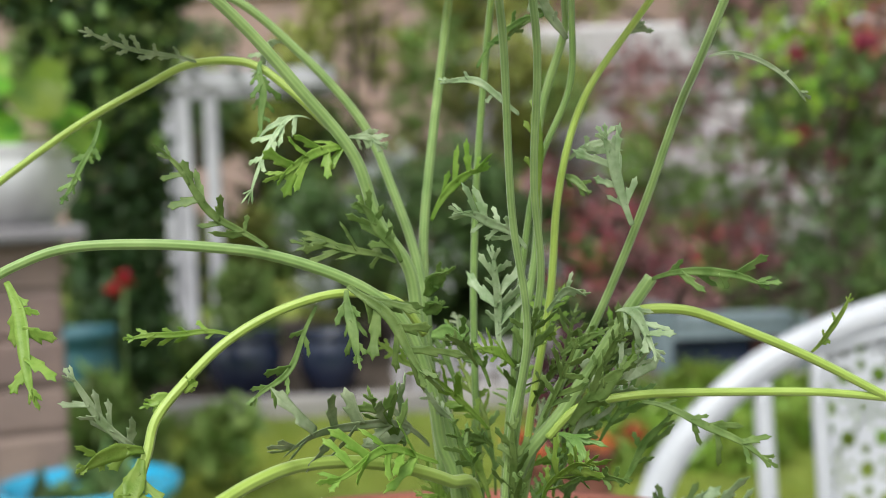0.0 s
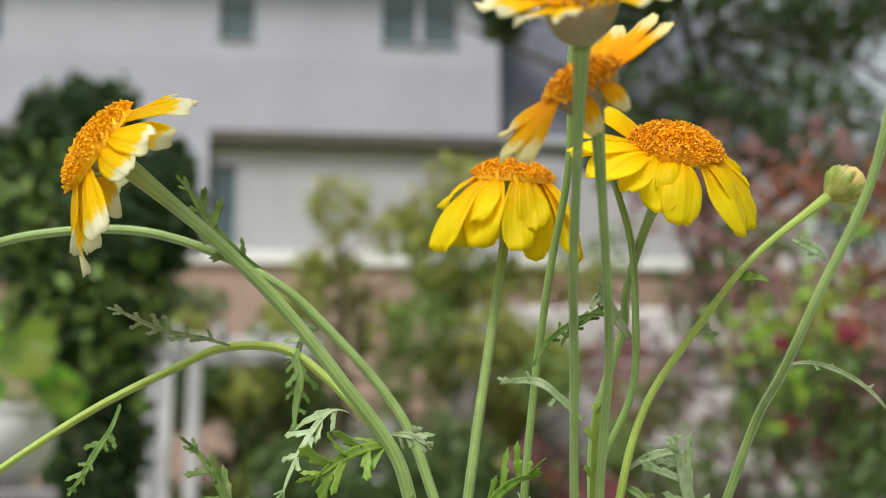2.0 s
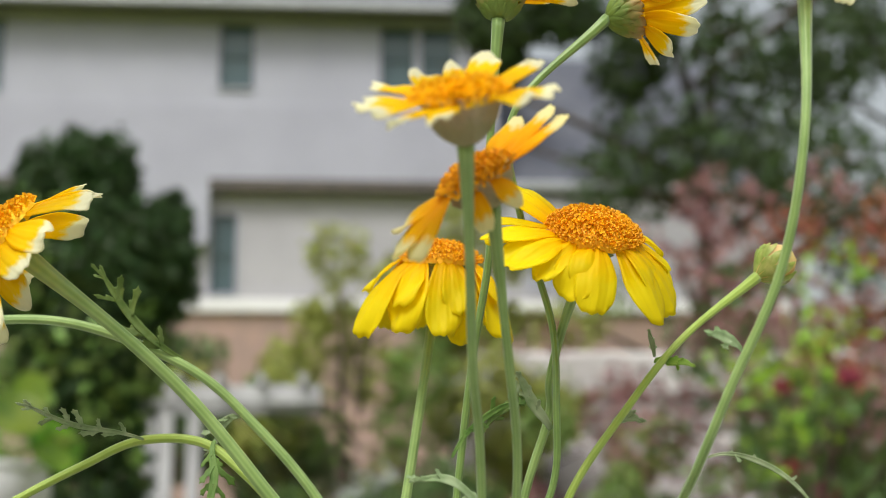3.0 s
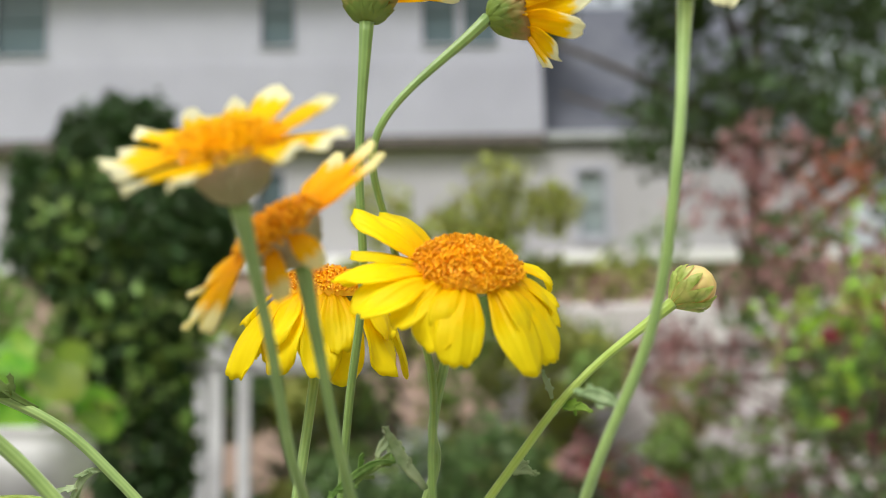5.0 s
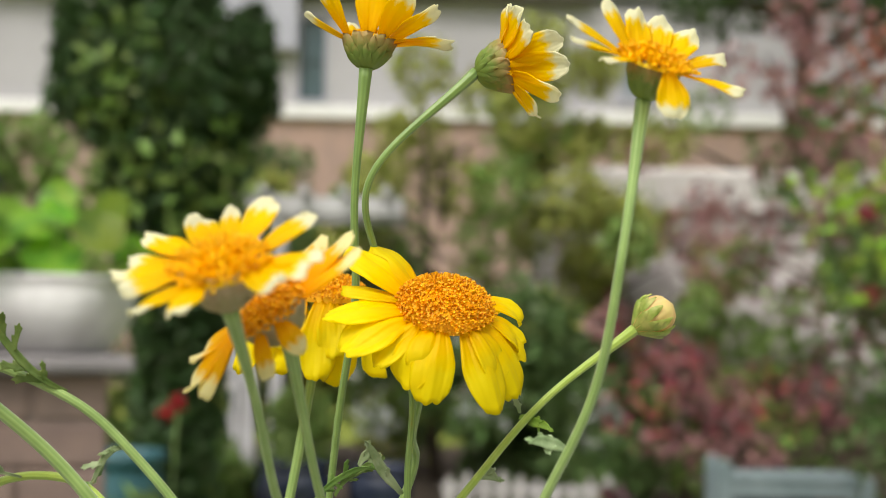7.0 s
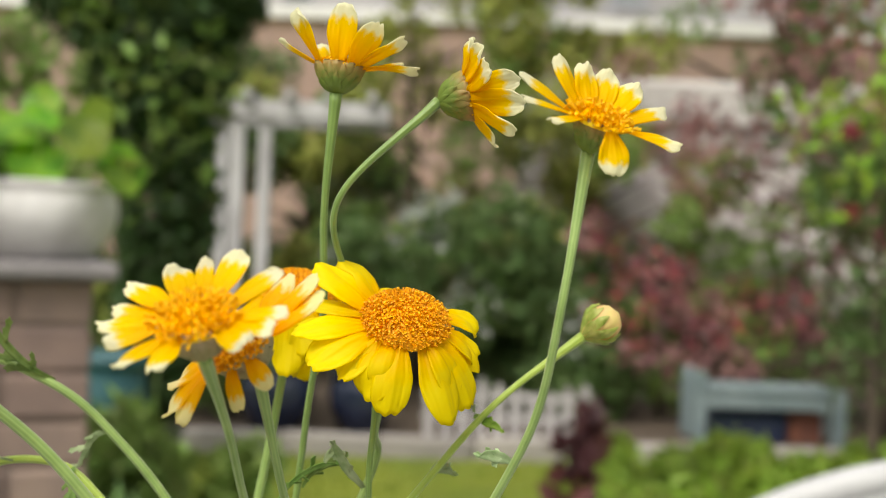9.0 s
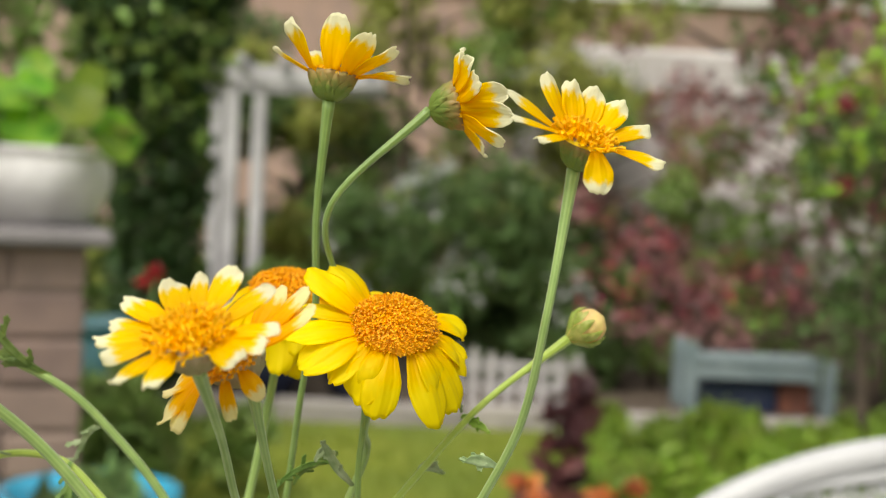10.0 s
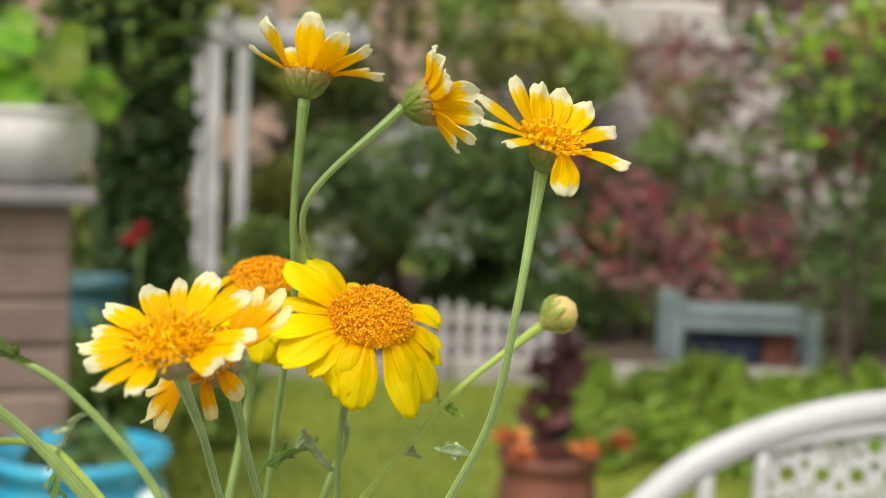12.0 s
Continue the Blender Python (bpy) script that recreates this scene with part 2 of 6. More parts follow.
M["siding"] = material("pale_siding", (0.405, 0.405, 0.485), (0.37, 0.37, 0.445), 0.9, 0.7, bump=0.1, bump_scale=20)
M["siding_low"] = material("grey_lilac_plaster", (0.45, 0.435, 0.475), (0.39, 0.375, 0.41), 0.8, 0.85, bump=0.2, bump_scale=20)
M["brick_far"] = material("pinkish_brick", (0.40, 0.27, 0.23), (0.33, 0.235, 0.21), 3, 0.9, bump=0.3, bump_scale=15)
M["trim"] = material("white_trim", (0.80, 0.79, 0.81), (0.74, 0.73, 0.75), 3, 0.5)
M["soffit"] = material("dark_soffit", (0.12, 0.10, 0.09), (0.09, 0.08, 0.075), 3, 0.8)
M["shingle"] = material("grey_shingle", (0.075, 0.08, 0.105), (0.11, 0.115, 0.14), 1.7, 0.9, bump=0.5, bump_scale=12)
M["gutter"] = material("grey_gutter", (0.42, 0.43, 0.46), (0.36, 0.37, 0.40), 2, 0.5)
M["glass"] = material("dark_window_glass", (0.06, 0.10, 0.115), (0.08, 0.125, 0.14), 0.7, 0.08)
M["curtained_glass"] = material("curtained_window_glass", (0.24, 0.29, 0.31), (0.32, 0.36, 0.38), 0.9, 0.12)
M["bark"] = material("bark", (0.10, 0.075, 0.055), (0.06, 0.045, 0.035), 14, 0.95, bump=0.8, bump_scale=40)
for key, c in (("conifer", (0.034, 0.068, 0.018)), ("dark_leaf", (0.085, 0.14, 0.04)), ("far_leaf", (0.045, 0.075, 0.022)), ("mid_leaf", (0.15, 0.225, 0.05)), ("olive_leaf", (0.27, 0.29, 0.065)),
               ("red_leaf", (0.25, 0.12, 0.12)), ("rust_leaf", (0.27, 0.09, 0.05)), ("lime_leaf", (0.24, 0.38, 0.025)), ("fresh_leaf", (0.15, 0.225, 0.025)), ("rose", (0.30, 0.045, 0.075)),
               ("poppy", (0.42, 0.012, 0.03)), ("orange_petal", (0.40, 0.125, 0.04)), ("coleus", (0.06, 0.018, 0.022)), ("silver_leaf", (0.36, 0.38, 0.36))):
    M[key] = material(key, c, tuple(v * 1.5 for v in c), 3.0, 0.55, through_light=0.25, random_tint=0.4, island=True)
M["boulder"] = material("pale_boulder", (0.50, 0.465, 0.46), (0.36, 0.32, 0.31), 3, 0.9, bump=0.6, bump_scale=20, random_tint=0.15)


# building helpers
def mesh_of(name, verts, faces, mat, smooth=False, uvs=None):
    me = bpy.data.meshes.new(name)
    me.from_pydata([tuple(v) for v in verts], [], faces)
    me.materials.append(mat)
    if smooth:
        me.polygons.foreach_set("use_smooth", [True] * len(me.polygons))
    if uvs is not None:
        lay = me.uv_layers.new(name="UVMap")
        idx = np.empty(len(me.loops), dtype=np.int32)
        me.loops.foreach_get("vertex_index", idx)
        lay.data.foreach_set("uv", np.asarray(uvs, dtype=np.float32)[idx].ravel())
    me.update()
    return me


def part(name, data, parent=None, label="", kind=""):
    """Links a mesh as one object, under its thing or part; its points are given in the world."""
    ob = new(name, data)
    if parent is not None:
        ob.parent = parent
        ob.matrix_parent_inverse = parent.matrix_world.inverted()
    return tagged(ob, label=label, kind=kind)


def thing(name, place, label, category, group="", kind=""):
    """An empty at a thing's base that holds its parts."""
    ob = new(name)
    ob.empty_display_size = 0.05
    ob.matrix_world = Matrix.Translation(place)
    bpy.context.view_layer.update()
    return tagged(ob, label, category, group, kind)


def from_bm(name, bm, mat, smooth=False):
    me = bpy.data.meshes.new(name)
    bmesh.ops.recalc_face_normals(bm, faces=bm.faces)
    bm.to_mesh(me)
    bm.free()
    me.materials.append(mat)
    if smooth:
        me.polygons.foreach_set("use_smooth", [True] * len(me.polygons))
    return me


def box(name, lo, hi, mat, bevel=0.0, seg=1):
    bm = bmesh.new()
    lo, hi = Vector(lo), Vector(hi)
    bmesh.ops.create_cube(bm, size=1.0, matrix=Matrix.Translation((lo + hi) / 2) @ Matrix.Diagonal((*(hi - lo), 1)))
    if bevel:
        bmesh.ops.bevel(bm, geom=bm.edges[:], offset=bevel, segments=seg, affect="EDGES", profile=0.5)
    return from_bm(name, bm, mat)


def lathe(name, profile, place, mat, seg=40, wobble=0.0, smooth=True):
    """Turns (radius, height) pairs round the upright axis at place."""
    verts, faces = [], []
    for r, z in profile:
        for k in range(seg):
            a = 2 * math.pi * k / seg
            rr = r * (1 + wobble * noise.noise((math.cos(a) * 2, math.sin(a) * 2, z * 9)))
            verts.append((place[0] + rr * math.cos(a), place[1] + rr * math.sin(a), place[2] + z))
    for i in range(len(profile) - 1):
        for k in range(seg):
            k2 = (k + 1) % seg
            faces.append((i * seg + k, i * seg + k2, (i + 1) * seg + k2, (i + 1) * seg + k))
    return mesh_of(name, verts, faces, mat, smooth)


def spline(points, n):
    """n points on a smooth curve through the given ones, evenly spaced along it."""
    p = np.array(points, float)
    if len(p) == 2:
        dense = np.linspace(p[0], p[1], 60)
    else:
        q = np.vstack([2 * p[0] - p[1], p, 2 * p[-1] - p[-2]])
        dense = []
        for i in range(1, len(q) - 2):
            t = np.linspace(0, 1, 24, endpoint=False)[:, None]
            a, b, c, d = q[i - 1], q[i], q[i + 1], q[i + 2]
            dense.append(0.5 * (2 * b + (c - a) * t + (2 * a - 5 * b + 4 * c - d) * t**2 + (3 * b - a - 3 * c + d) * t**3))
        dense = np.vstack(dense + [p[-1:]])
    s = np.concatenate([[0], np.cumsum(np.linalg.norm(np.diff(dense, axis=0), axis=1))])
    u = np.linspace(0, s[-1], n)
    return np.stack([np.interp(u, s, dense[:, k]) for k in range(3)], 1)


def frames_along(c):
    """Tangents and two cross directions that do not twist, for points on a curve."""
    t = np.gradient(c, axis=0)
    t /= np.linalg.norm(t, axis=1, keepdims=True) + 1e-12
    a = np.cross(t[0], (0.3, 0.9, 0.1))
    a /= np.linalg.norm(a)
    side = []
    for k in range(len(c)):
        a = a - t[k] * (a @ t[k])
        a /= np.linalg.norm(a)
        side.append(a)
    side = np.array(side)
    return t, side, np.cross(t, side)


def tube(name, points, r0, r1, mat, n=40, seg=12, ribs=0, rib_depth=0.0, closed=True, flare=1.0):
    """A tapered tube along a smooth curve; ribs run along it, and its last tenth widens by flare."""
    c = spline(points, n)
    t, a, b = frames_along(c)
    verts, faces, uvs = [], [], []
    w = seg + 1
    for k in range(n):
        f = k / (n - 1)
        g = max(0.0, (f - 0.88) / 0.12)
        r = (r0 + (r1 - r0) * f) * (1 + (flare - 1) * g * g)
        for j in range(w):
            th = 2 * math.pi * (j % seg) / seg
            rr = r * (1 + rib_depth * math.cos(ribs * th))
            verts.append(c[k] + rr * (math.cos(th) * a[k] + math.sin(th) * b[k]))
            uvs.append((j / seg, f))
    for k in range(n - 1):
        for j in range(seg):
            faces.append((k * w + j, k * w + j + 1, (k + 1) * w + j + 1, (k + 1) * w + j))
    if closed:
        faces.append(tuple(range(seg - 1, -1, -1)))
        faces.append(tuple((n - 1) * w + j for j in range(seg)))
    return mesh_of(name, verts, faces, mat, True, uvs)


def leaf_cloud(name, blobs, count, size, mat, seed, shell=0.55, long=1.6, flat=0.0):
    """Many small folded leaves through the given ellipsoids (x, y, z, rx, ry, rz), thickest towards their outsides."""
    rng = np.random.default_rng(seed)
    vol = np.array([b[3] * b[4] * b[5] for b in blobs]) ** 0.67
    which = rng.choice(len(blobs), count, p=vol / vol.sum())
    bl = np.array(blobs, float)[which]
    d = rng.normal(size=(count, 3))
    d /= np.linalg.norm(d, axis=1, keepdims=True)
    rad = shell + (1 - shell) * rng.random(count)
    lump = np.array([noise.noise(Vector(v) * 2.2 + Vector(b[:3])) for v, b in zip(d, bl)])
    c = bl[:, :3] + d * bl[:, 3:] * (rad * (1 + 0.35 * lump))[:, None]
    ax = rng.normal(size=(count, 3))
    ax[:, 2] -= 0.3
    ax /= np.linalg.norm(ax, axis=1, keepdims=True)
    nb = np.cross(ax, rng.normal(size=(count, 3)))
    nb /= np.linalg.norm(nb, axis=1, keepdims=True)
    up = np.cross(nb, ax)
    s = (size * (0.6 + 0.8 * rng.random(count)))[:, None]
    v = np.stack([c - ax * s * long / 2, c + nb * s * 0.42 + up * s * 0.16, c + ax * s * long / 2, c - nb * s * 0.42 + up * s * 0.16, c - up * s * 0.02], 1).reshape(-1, 3)
    faces = []
    for k in range(count):
        o = 5 * k
        faces += [(o, o + 1, o + 4), (o + 1, o + 2, o + 4), (o + 2, o + 3, o + 4), (o + 3, o, o + 4)]
    return mesh_of(name, v, faces, mat, False)


def branches(name, place, height, r, mat, seed, limbs=7, spread=0.5, start=0.25):
    """A tapered trunk with limbs, joined into one mesh."""
    rng = np.random.default_rng(seed)
    x, y, z = place
    bits = [([(x, y, z), (x + 0.03 * height * rng.normal(), y, z + height * 0.5), (x + 0.05 * height * rng.normal(), y + 0.02, z + height)], r, r * 0.25)]
    for k in range(limbs):
        h = z + height * (start + (0.9 - start) * k / limbs)
        a = rng.random() * 6.28
        l = spread * height * (0.6 + 0.6 * rng.random())
        bits.append(([(x, y, h), (x + 0.5 * l * math.cos(a), y + 0.5 * l * math.sin(a), h + 0.3 * l), (x + l * math.cos(a), y + l * math.sin(a), h + 0.55 * l)], r * 0.4, r * 0.08))
    verts, faces = [], []
    for pts, a0, a1 in bits:
        me = tube("limb", pts, a0, a1, mat, 8, 7)
        o = len(verts)
        verts += [tuple(v.co) for v in me.vertices]
        faces += [tuple(o + i for i in p.vertices) for p in me.polygons]
        bpy.data.meshes.remove(me)
    return mesh_of(name, verts, faces, mat, True)


def slab_with_holes(name, x0, x1, z0, z1, y0, y1, holes, mat):
    """An upright wall in the x-z plane, y0 to y1 thick, with rectangular openings (x0, x1, z0, z1) right through it."""
    xs = sorted({x0, x1, *[h[0] for h in holes], *[h[1] for h in holes]})
    zs = sorted({z0, z1, *[h[2] for h in holes], *[h[3] for h in holes]})
    solid = {}
    for i in range(len(xs) - 1):
        for j in range(len(zs) - 1):
            mx, mz = (xs[i] + xs[i + 1]) / 2, (zs[j] + zs[j + 1]) / 2
            solid[i, j] = not any(h[0] < mx < h[1] and h[2] < mz < h[3] for h in holes)
    verts, faces, index = [], [], {}

    def vert(i, j, y):
        if (i, j, y) not in index:
            index[i, j, y] = len(verts)
            verts.append((xs[i], y, zs[j]))
        return index[i, j, y]

    for (i, j), full in solid.items():
        if not full:
            continue
        q = [(i, j), (i + 1, j), (i + 1, j + 1), (i, j + 1)]
        faces.append(tuple(vert(a, b, y0) for a, b in q))
        faces.append(tuple(vert(a, b, y1) for a, b in reversed(q)))
        for k, (di, dj) in enumerate(((0, -1), (1, 0), (0, 1), (-1, 0))):
            if not solid.get((i + di, j + dj), False):
                a, b = q[k], q[(k + 1) % 4]
                faces.append((vert(*b, y0), vert(*a, y0), vert(*a, y1), vert(*b, y1)))
    return mesh_of(name, verts, faces, mat)


# ground
part("ground", box("ground", (-120, -60, -0.3), (120, 400, 0.0), M["grass"]))
tagged(bpy.data.objects["ground"], "mown green lawn running to the garden's end", "ground", kind="structure")
tagged(part("pavement", box("pavement", (-3.0, -3.0, -0.1), (3.0, 2.3, 0.02), M["paving"], 0.01)), "grey stone patio paving beside the lawn", "pavement", kind="structure")
tagged(part("ground_bed", box("ground_bed", (-7, 6.1, -0.2), (8, 11.0, 0.07), M["bed"], 0.02)), "dark planting bed behind a kerb", "flower bed", kind="structure")


def kerb_line():
    kerb = thing("kerb", (0, 6.05, 0), "row of weathered grey edging stones along the lawn", "kerb", kind="structure")
    shared = box("kerb_stone", (-0.235, -0.06, -0.05), (0.235, 0.06, 0.105), M["kerb"], 0.012)
    rng = random.Random(4)
    for k in range(28):
        st = new("kerb_stone", shared)
        st.parent = kerb
        st.matrix_basis = pose(-6.6 + 0.48 * k, rng.uniform(-0.012, 0.012), rng.uniform(-0.01, 0.01), 0, rng.uniform(-1, 1), rng.uniform(-1.5, 1.5))


kerb_line()


def lawn_blades():
    rng = np.random.default_rng(7)
    n = 26000
    x, y = rng.uniform(-3.2, 3.6, n), 2.5 + 3.45 * rng.random(n)
    h = rng.uniform(0.025, 0.06, n)
    a = rng.uniform(0, 6.28, n)
    lean = rng.normal(0, 0.5, (n, 2)) * h[:, None]
    w = 0.0035
    base = np.stack([x, y, np.zeros(n)], 1)
    d = np.stack([np.cos(a) * w, np.sin(a) * w, np.zeros(n)], 1)
    tip = base + np.stack([lean[:, 0], lean[:, 1], h], 1)
    v = np.stack([base - d, base + d, tip], 1).reshape(-1, 3)
    f = [(3 * k, 3 * k + 1, 3 * k + 2) for k in range(n)]
    tagged(part("grass", mesh_of("grass", v, f, M["blade"])), "short blades of green lawn grass", "grass", kind="stuff")


lawn_blades()


# the house behind the garden
def far_house():
    K, Y = 1.738, 22.4

    def X(x):
        return 1.107 + x * K

    def Z(z):
        return 0.67 + (z - 1.05) * K

    house = thing("house", (X(-3), Y, 0), "pale two-storey house with a grey hip roof and teal-dark windows", "house")
    upper = [(-1.98, -1.61, 6.06, 6.83), (-0.19, 0.64, 6.06, 6.83), (-4.88, -4.32, 5.98, 6.83), (-7.6, -7.0, 5.98, 6.83)]
    part("wall", slab_with_holes("wall", X(-9), X(1.12), Z(5.02), Z(6.96), Y, Y + 0.3, [(X(a), X(b), Z(c), Z(d)) for a, b, c, d in upper], M["siding"]), house, "pale lilac-white lap siding")
    # lap boards of the siding
    for k in range(22):
        z0 = Z(5.02) + k * 0.128
        if z0 + 0.128 > Z(5.95) and z0 < Z(6.86):
            continue
        v = [(X(-9), Y - 0.004, z0 + 0.128), (X(1.12), Y - 0.004, z0 + 0.128), (X(1.12), Y - 0.02, z0 + 0.006), (X(-9), Y - 0.02, z0 + 0.006), (X(1.12), Y - 0.004, z0), (X(-9), Y - 0.004, z0)]
        part("board", mesh_of("board", v, [(0, 1, 2, 3), (3, 2, 4, 5)], M["siding"]), house)
    part("soffit", box("soffit", (X(-2.05), Y - 0.02, Z(4.9)), (X(1.12), Y + 1.2, Z(5.018)), M["soffit"]), house, "dark brown overhang")
    part("soffit", box("soffit", (X(-9), Y - 0.02, Z(4.9)), (X(-3.25), Y + 1.2, Z(5.018)), M["soffit"]), house, "dark brown overhang")
    part("bay", box("bay", (X(-3.25), Y - 0.01, Z(4.3)), (X(-2.05), Y + 1.0, Z(5.018)), M["siding"]), house, "pale siding bay")
    low = [(-2.03, -1.76, 3.78, 4.66), (-4.6, -4.1, 3.95, 4.75)]
    part("wall", slab_with_holes("wall", X(-9), X(4.5), Z(3.72), Z(4.9), Y + 0.3, Y + 1.2, [(X(a), X(b), Z(c), Z(d)) for a, b, c, d in low] + [(X(1.5), X(1.78), Z(3.9), Z(4.62))], M["siding_low"]), house, "grey-lilac plastered lower wall")
    part("band", box("band", (X(-9), Y + 0.2, Z(3.58)), (X(4.5), Y + 1.2, Z(3.72)), M["trim"]), house, "white painted band")
    part("brickwork", box("brickwork", (X(-9), Y + 0.32, 0), (X(4.5), Y + 1.2, Z(3.58)), M["brick_far"]), house, "pinkish brick base")
    part("back", box("back", (X(-9), Y + 5.0, 0), (X(4.5), Y + 5.2, Z(6.96)), M["siding"]), house)
    part("end", box("end", (X(-9.05), Y + 0.3, 0), (X(-9), Y + 5.2, Z(6.96)), M["siding"]), house)
    part("end", box("end", (X(1.07), Y + 0.3, Z(5.02)), (X(1.12), Y + 5.0, Z(6.96)), M["siding"]), house)

    def window(a, b, c, d, y, panes, pane="glass", edge="siding", t=0.05, label="dark teal double-hung window"):
        w = part("window", box("window", (X(a), y + 0.10, Z(c)), (X(b), y + 0.14, Z(d)), M[pane]), house, label)
        for lo, hi in (((X(a) - t, y - 0.03, Z(c) - t), (X(a), y + 0.08, Z(d) + t)), ((X(b), y - 0.03, Z(c) - t), (X(b) + t, y + 0.08, Z(d) + t)),
                       ((X(a), y - 0.03, Z(d)), (X(b), y + 0.08, Z(d) + t)), ((X(a), y - 0.06, Z(c) - t), (X(b), y + 0.08, Z(c)))):
            part("frame", box("frame", lo, hi, M[edge], 0.01), w)
        for k in range(1, panes):
            x = X(a) + (X(b) - X(a)) * k / panes
            part("mullion", box("mullion", (x - 0.07, y - 0.02, Z(c)), (x + 0.07, y + 0.09, Z(d)), M["siding"], 0.01), w)
        zm = (Z(c) + Z(d)) / 2
        part("rail", box("rail", (X(a), y + 0.05, zm - 0.025), (X(b), y + 0.095, zm + 0.025), M[pane]), w)

    for (a, b, c, d), n in zip(upper, (1, 2, 1, 1)):
        window(a, b, c, d, Y, n)
    for a, b, c, d in low:
        window(a, b, c, d, Y + 0.3, 1)
    window(1.5, 1.78, 3.9, 4.62, Y + 0.3, 1, "curtained_glass", "siding", 0.16, "pale curtained window in a broad white frame")
    # hip roof with eave and gutter
    e, zr, zt = 0.5, Z(6.98), Z(8.5)
    x0, x1, y0, y1 = X(-9) - e, X(1.12) + e, Y - e, Y + 5.2 + e
    ym = (y0 + y1) / 2
    v = [(x0, y0, zr), (x1, y0, zr), (x1, y1, zr), (x0, y1, zr), (x0 + 3, ym, zt), (x1 - 3.0, ym, zt)]
    roof = part("roof", mesh_of("roof", v, [(0, 1, 5, 4), (1, 2, 5), (2, 3, 4, 5), (3, 0, 4), (3, 2, 1, 0)], M["shingle"]), house, "dark grey shingle roof")
    part("gutter", box("gutter", (x0, y0 - 0.12, zr - 0.16), (x1 + 0.1, y0 - 0.005, zr + 0.02), M["gutter"], 0.03), roof, "grey gutter")
    part("fascia", box("fascia", (x0, y0, zr - 0.2), (x1, y0 + 0.04, zr - 0.004), M["soffit"]), roof)
    part("vent", lathe("vent", [(0.0, 0.42), (0.2, 0.4), (0.27, 0.3), (0.25, 0.18), (0.16, 0.14), (0.16, -0.3)], (X(-1.0), y0 + 1.0, zr + 0.62), M["trim"], 20), roof, "white round roof vent")
    # slate slope of the lower wing
    v = [(X(1.13), Y + 0.4, Z(5.05)), (X(4.5), Y + 0.4, Z(5.05)), (X(4.5), Y + 3.5, Z(7.3)), (X(1.13), Y + 3.5, Z(7.3)), (X(1.13), Y + 3.5, Z(5.05)), (X(4.5), Y + 3.5, Z(5.05))]
    wing = part("wing_roof", mesh_of("wing_roof", v, [(0, 1, 2, 3), (0, 3, 4), (1, 5, 2), (0, 4, 5, 1), (3, 2, 5, 4)], M["shingle"]), house, "dark slate lower roof")
    part("gutter", box("gutter", (X(1.13), Y + 0.12, Z(4.96)), (X(4.5), Y + 0.39, Z(5.06)), M["gutter"], 0.03), wing, "grey gutter")


far_house()


# trees and shrubs
def tree(name, label, place, height, r, crowns, seed, limbs=8, spread=0.4, category="tree"):
    t = thing(name, place, label, category)
    part("trunk", branches("trunk", place, height, r, M["bark"], seed, limbs, spread), t)
    for k, (blobs, count, size, key) in enumerate(crowns):
        part("crown", leaf_cloud("crown", blobs, count, size, M[key], seed * 10 + k), t, kind="stuff")
    return t


def scatter(seed, n, x, y, z, r):
    """n ellipsoids within ranges of x, y, z, of radius range r."""
    rng = random.Random(seed)
    out = []
    for _ in range(n):
        s = rng.uniform(*r)
        out.append((rng.uniform(*x), rng.uniform(*y), rng.uniform(*z), s * rng.uniform(0.8, 1.3), s, s * rng.uniform(0.7, 1.1)))
    return out


tree("conifer", "dense dark green columnar conifer in the garden", (-1.1, 5.5, 0), 2.4, 0.07,
     [([(-1.09, 5.5, 0.62, 0.22, 0.22, 0.5), (-1.1, 5.5, 1.2, 0.245, 0.24, 0.62), (-1.14, 5.5, 1.78, 0.33, 0.32, 0.5), (-1.17, 5.5, 2.15, 0.46, 0.4, 0.42), (-1.22, 5.5, 2.5, 0.27, 0.25, 0.28), (-0.84, 5.45, 2.16, 0.17, 0.17, 0.28), (-1.5, 5.45, 2.2, 0.22, 0.22, 0.34),
       (-1.06, 5.45, 2.6, 0.12, 0.12, 0.2), (-1.38, 5.45, 2.56, 0.13, 0.12, 0.18), (-1.23, 5.5, 2.7, 0.1, 0.1, 0.14), (-0.8, 5.5, 2.4, 0.1, 0.1, 0.16), (-1.62, 5.5, 2.4, 0.1, 0.1, 0.18)], 27000, 0.035, "conifer"),
      ([(-1.14, 5.4, 1.7, 0.38, 0.36, 0.6), (-1.34, 5.35, 2.2, 0.26, 0.26, 0.34)], 1000, 0.042, "mid_leaf")], 11, 17, 0.089, "conifer")
tree("broadleaf_tree", "tall dark green tree with sky between its leaves", (5.31, 17.00, 0), 9.50, 0.22,
     [(scatter(21, 24, (4.11, 9.11), (15.50, 18.50), (4.36, 11.46), (0.500, 1.100)), 5400, 0.111, "far_leaf"), (scatter(25, 8, (1.86, 4.26), (15.30, 16.30), (6.86, 9.46), (0.400, 0.700)), 3536, 0.111, "far_leaf"), (scatter(22, 12, (3.04, 8.64), (15.00, 16.00), (4.96, 9.96), (0.400, 0.800)), 2500, 0.111, "far_leaf")], 12, 12, 0.35)
tree("broadleaf_tree", "tall dark green tree behind the red shrubs", (9.75, 18.00, 0), 9.50, 0.22,
     [(scatter(23, 22, (6.75, 12.75), (16.50, 19.50), (2.96, 10.46), (0.600, 1.300)), 4800, 0.118, "far_leaf")], 13, 10, 0.35)
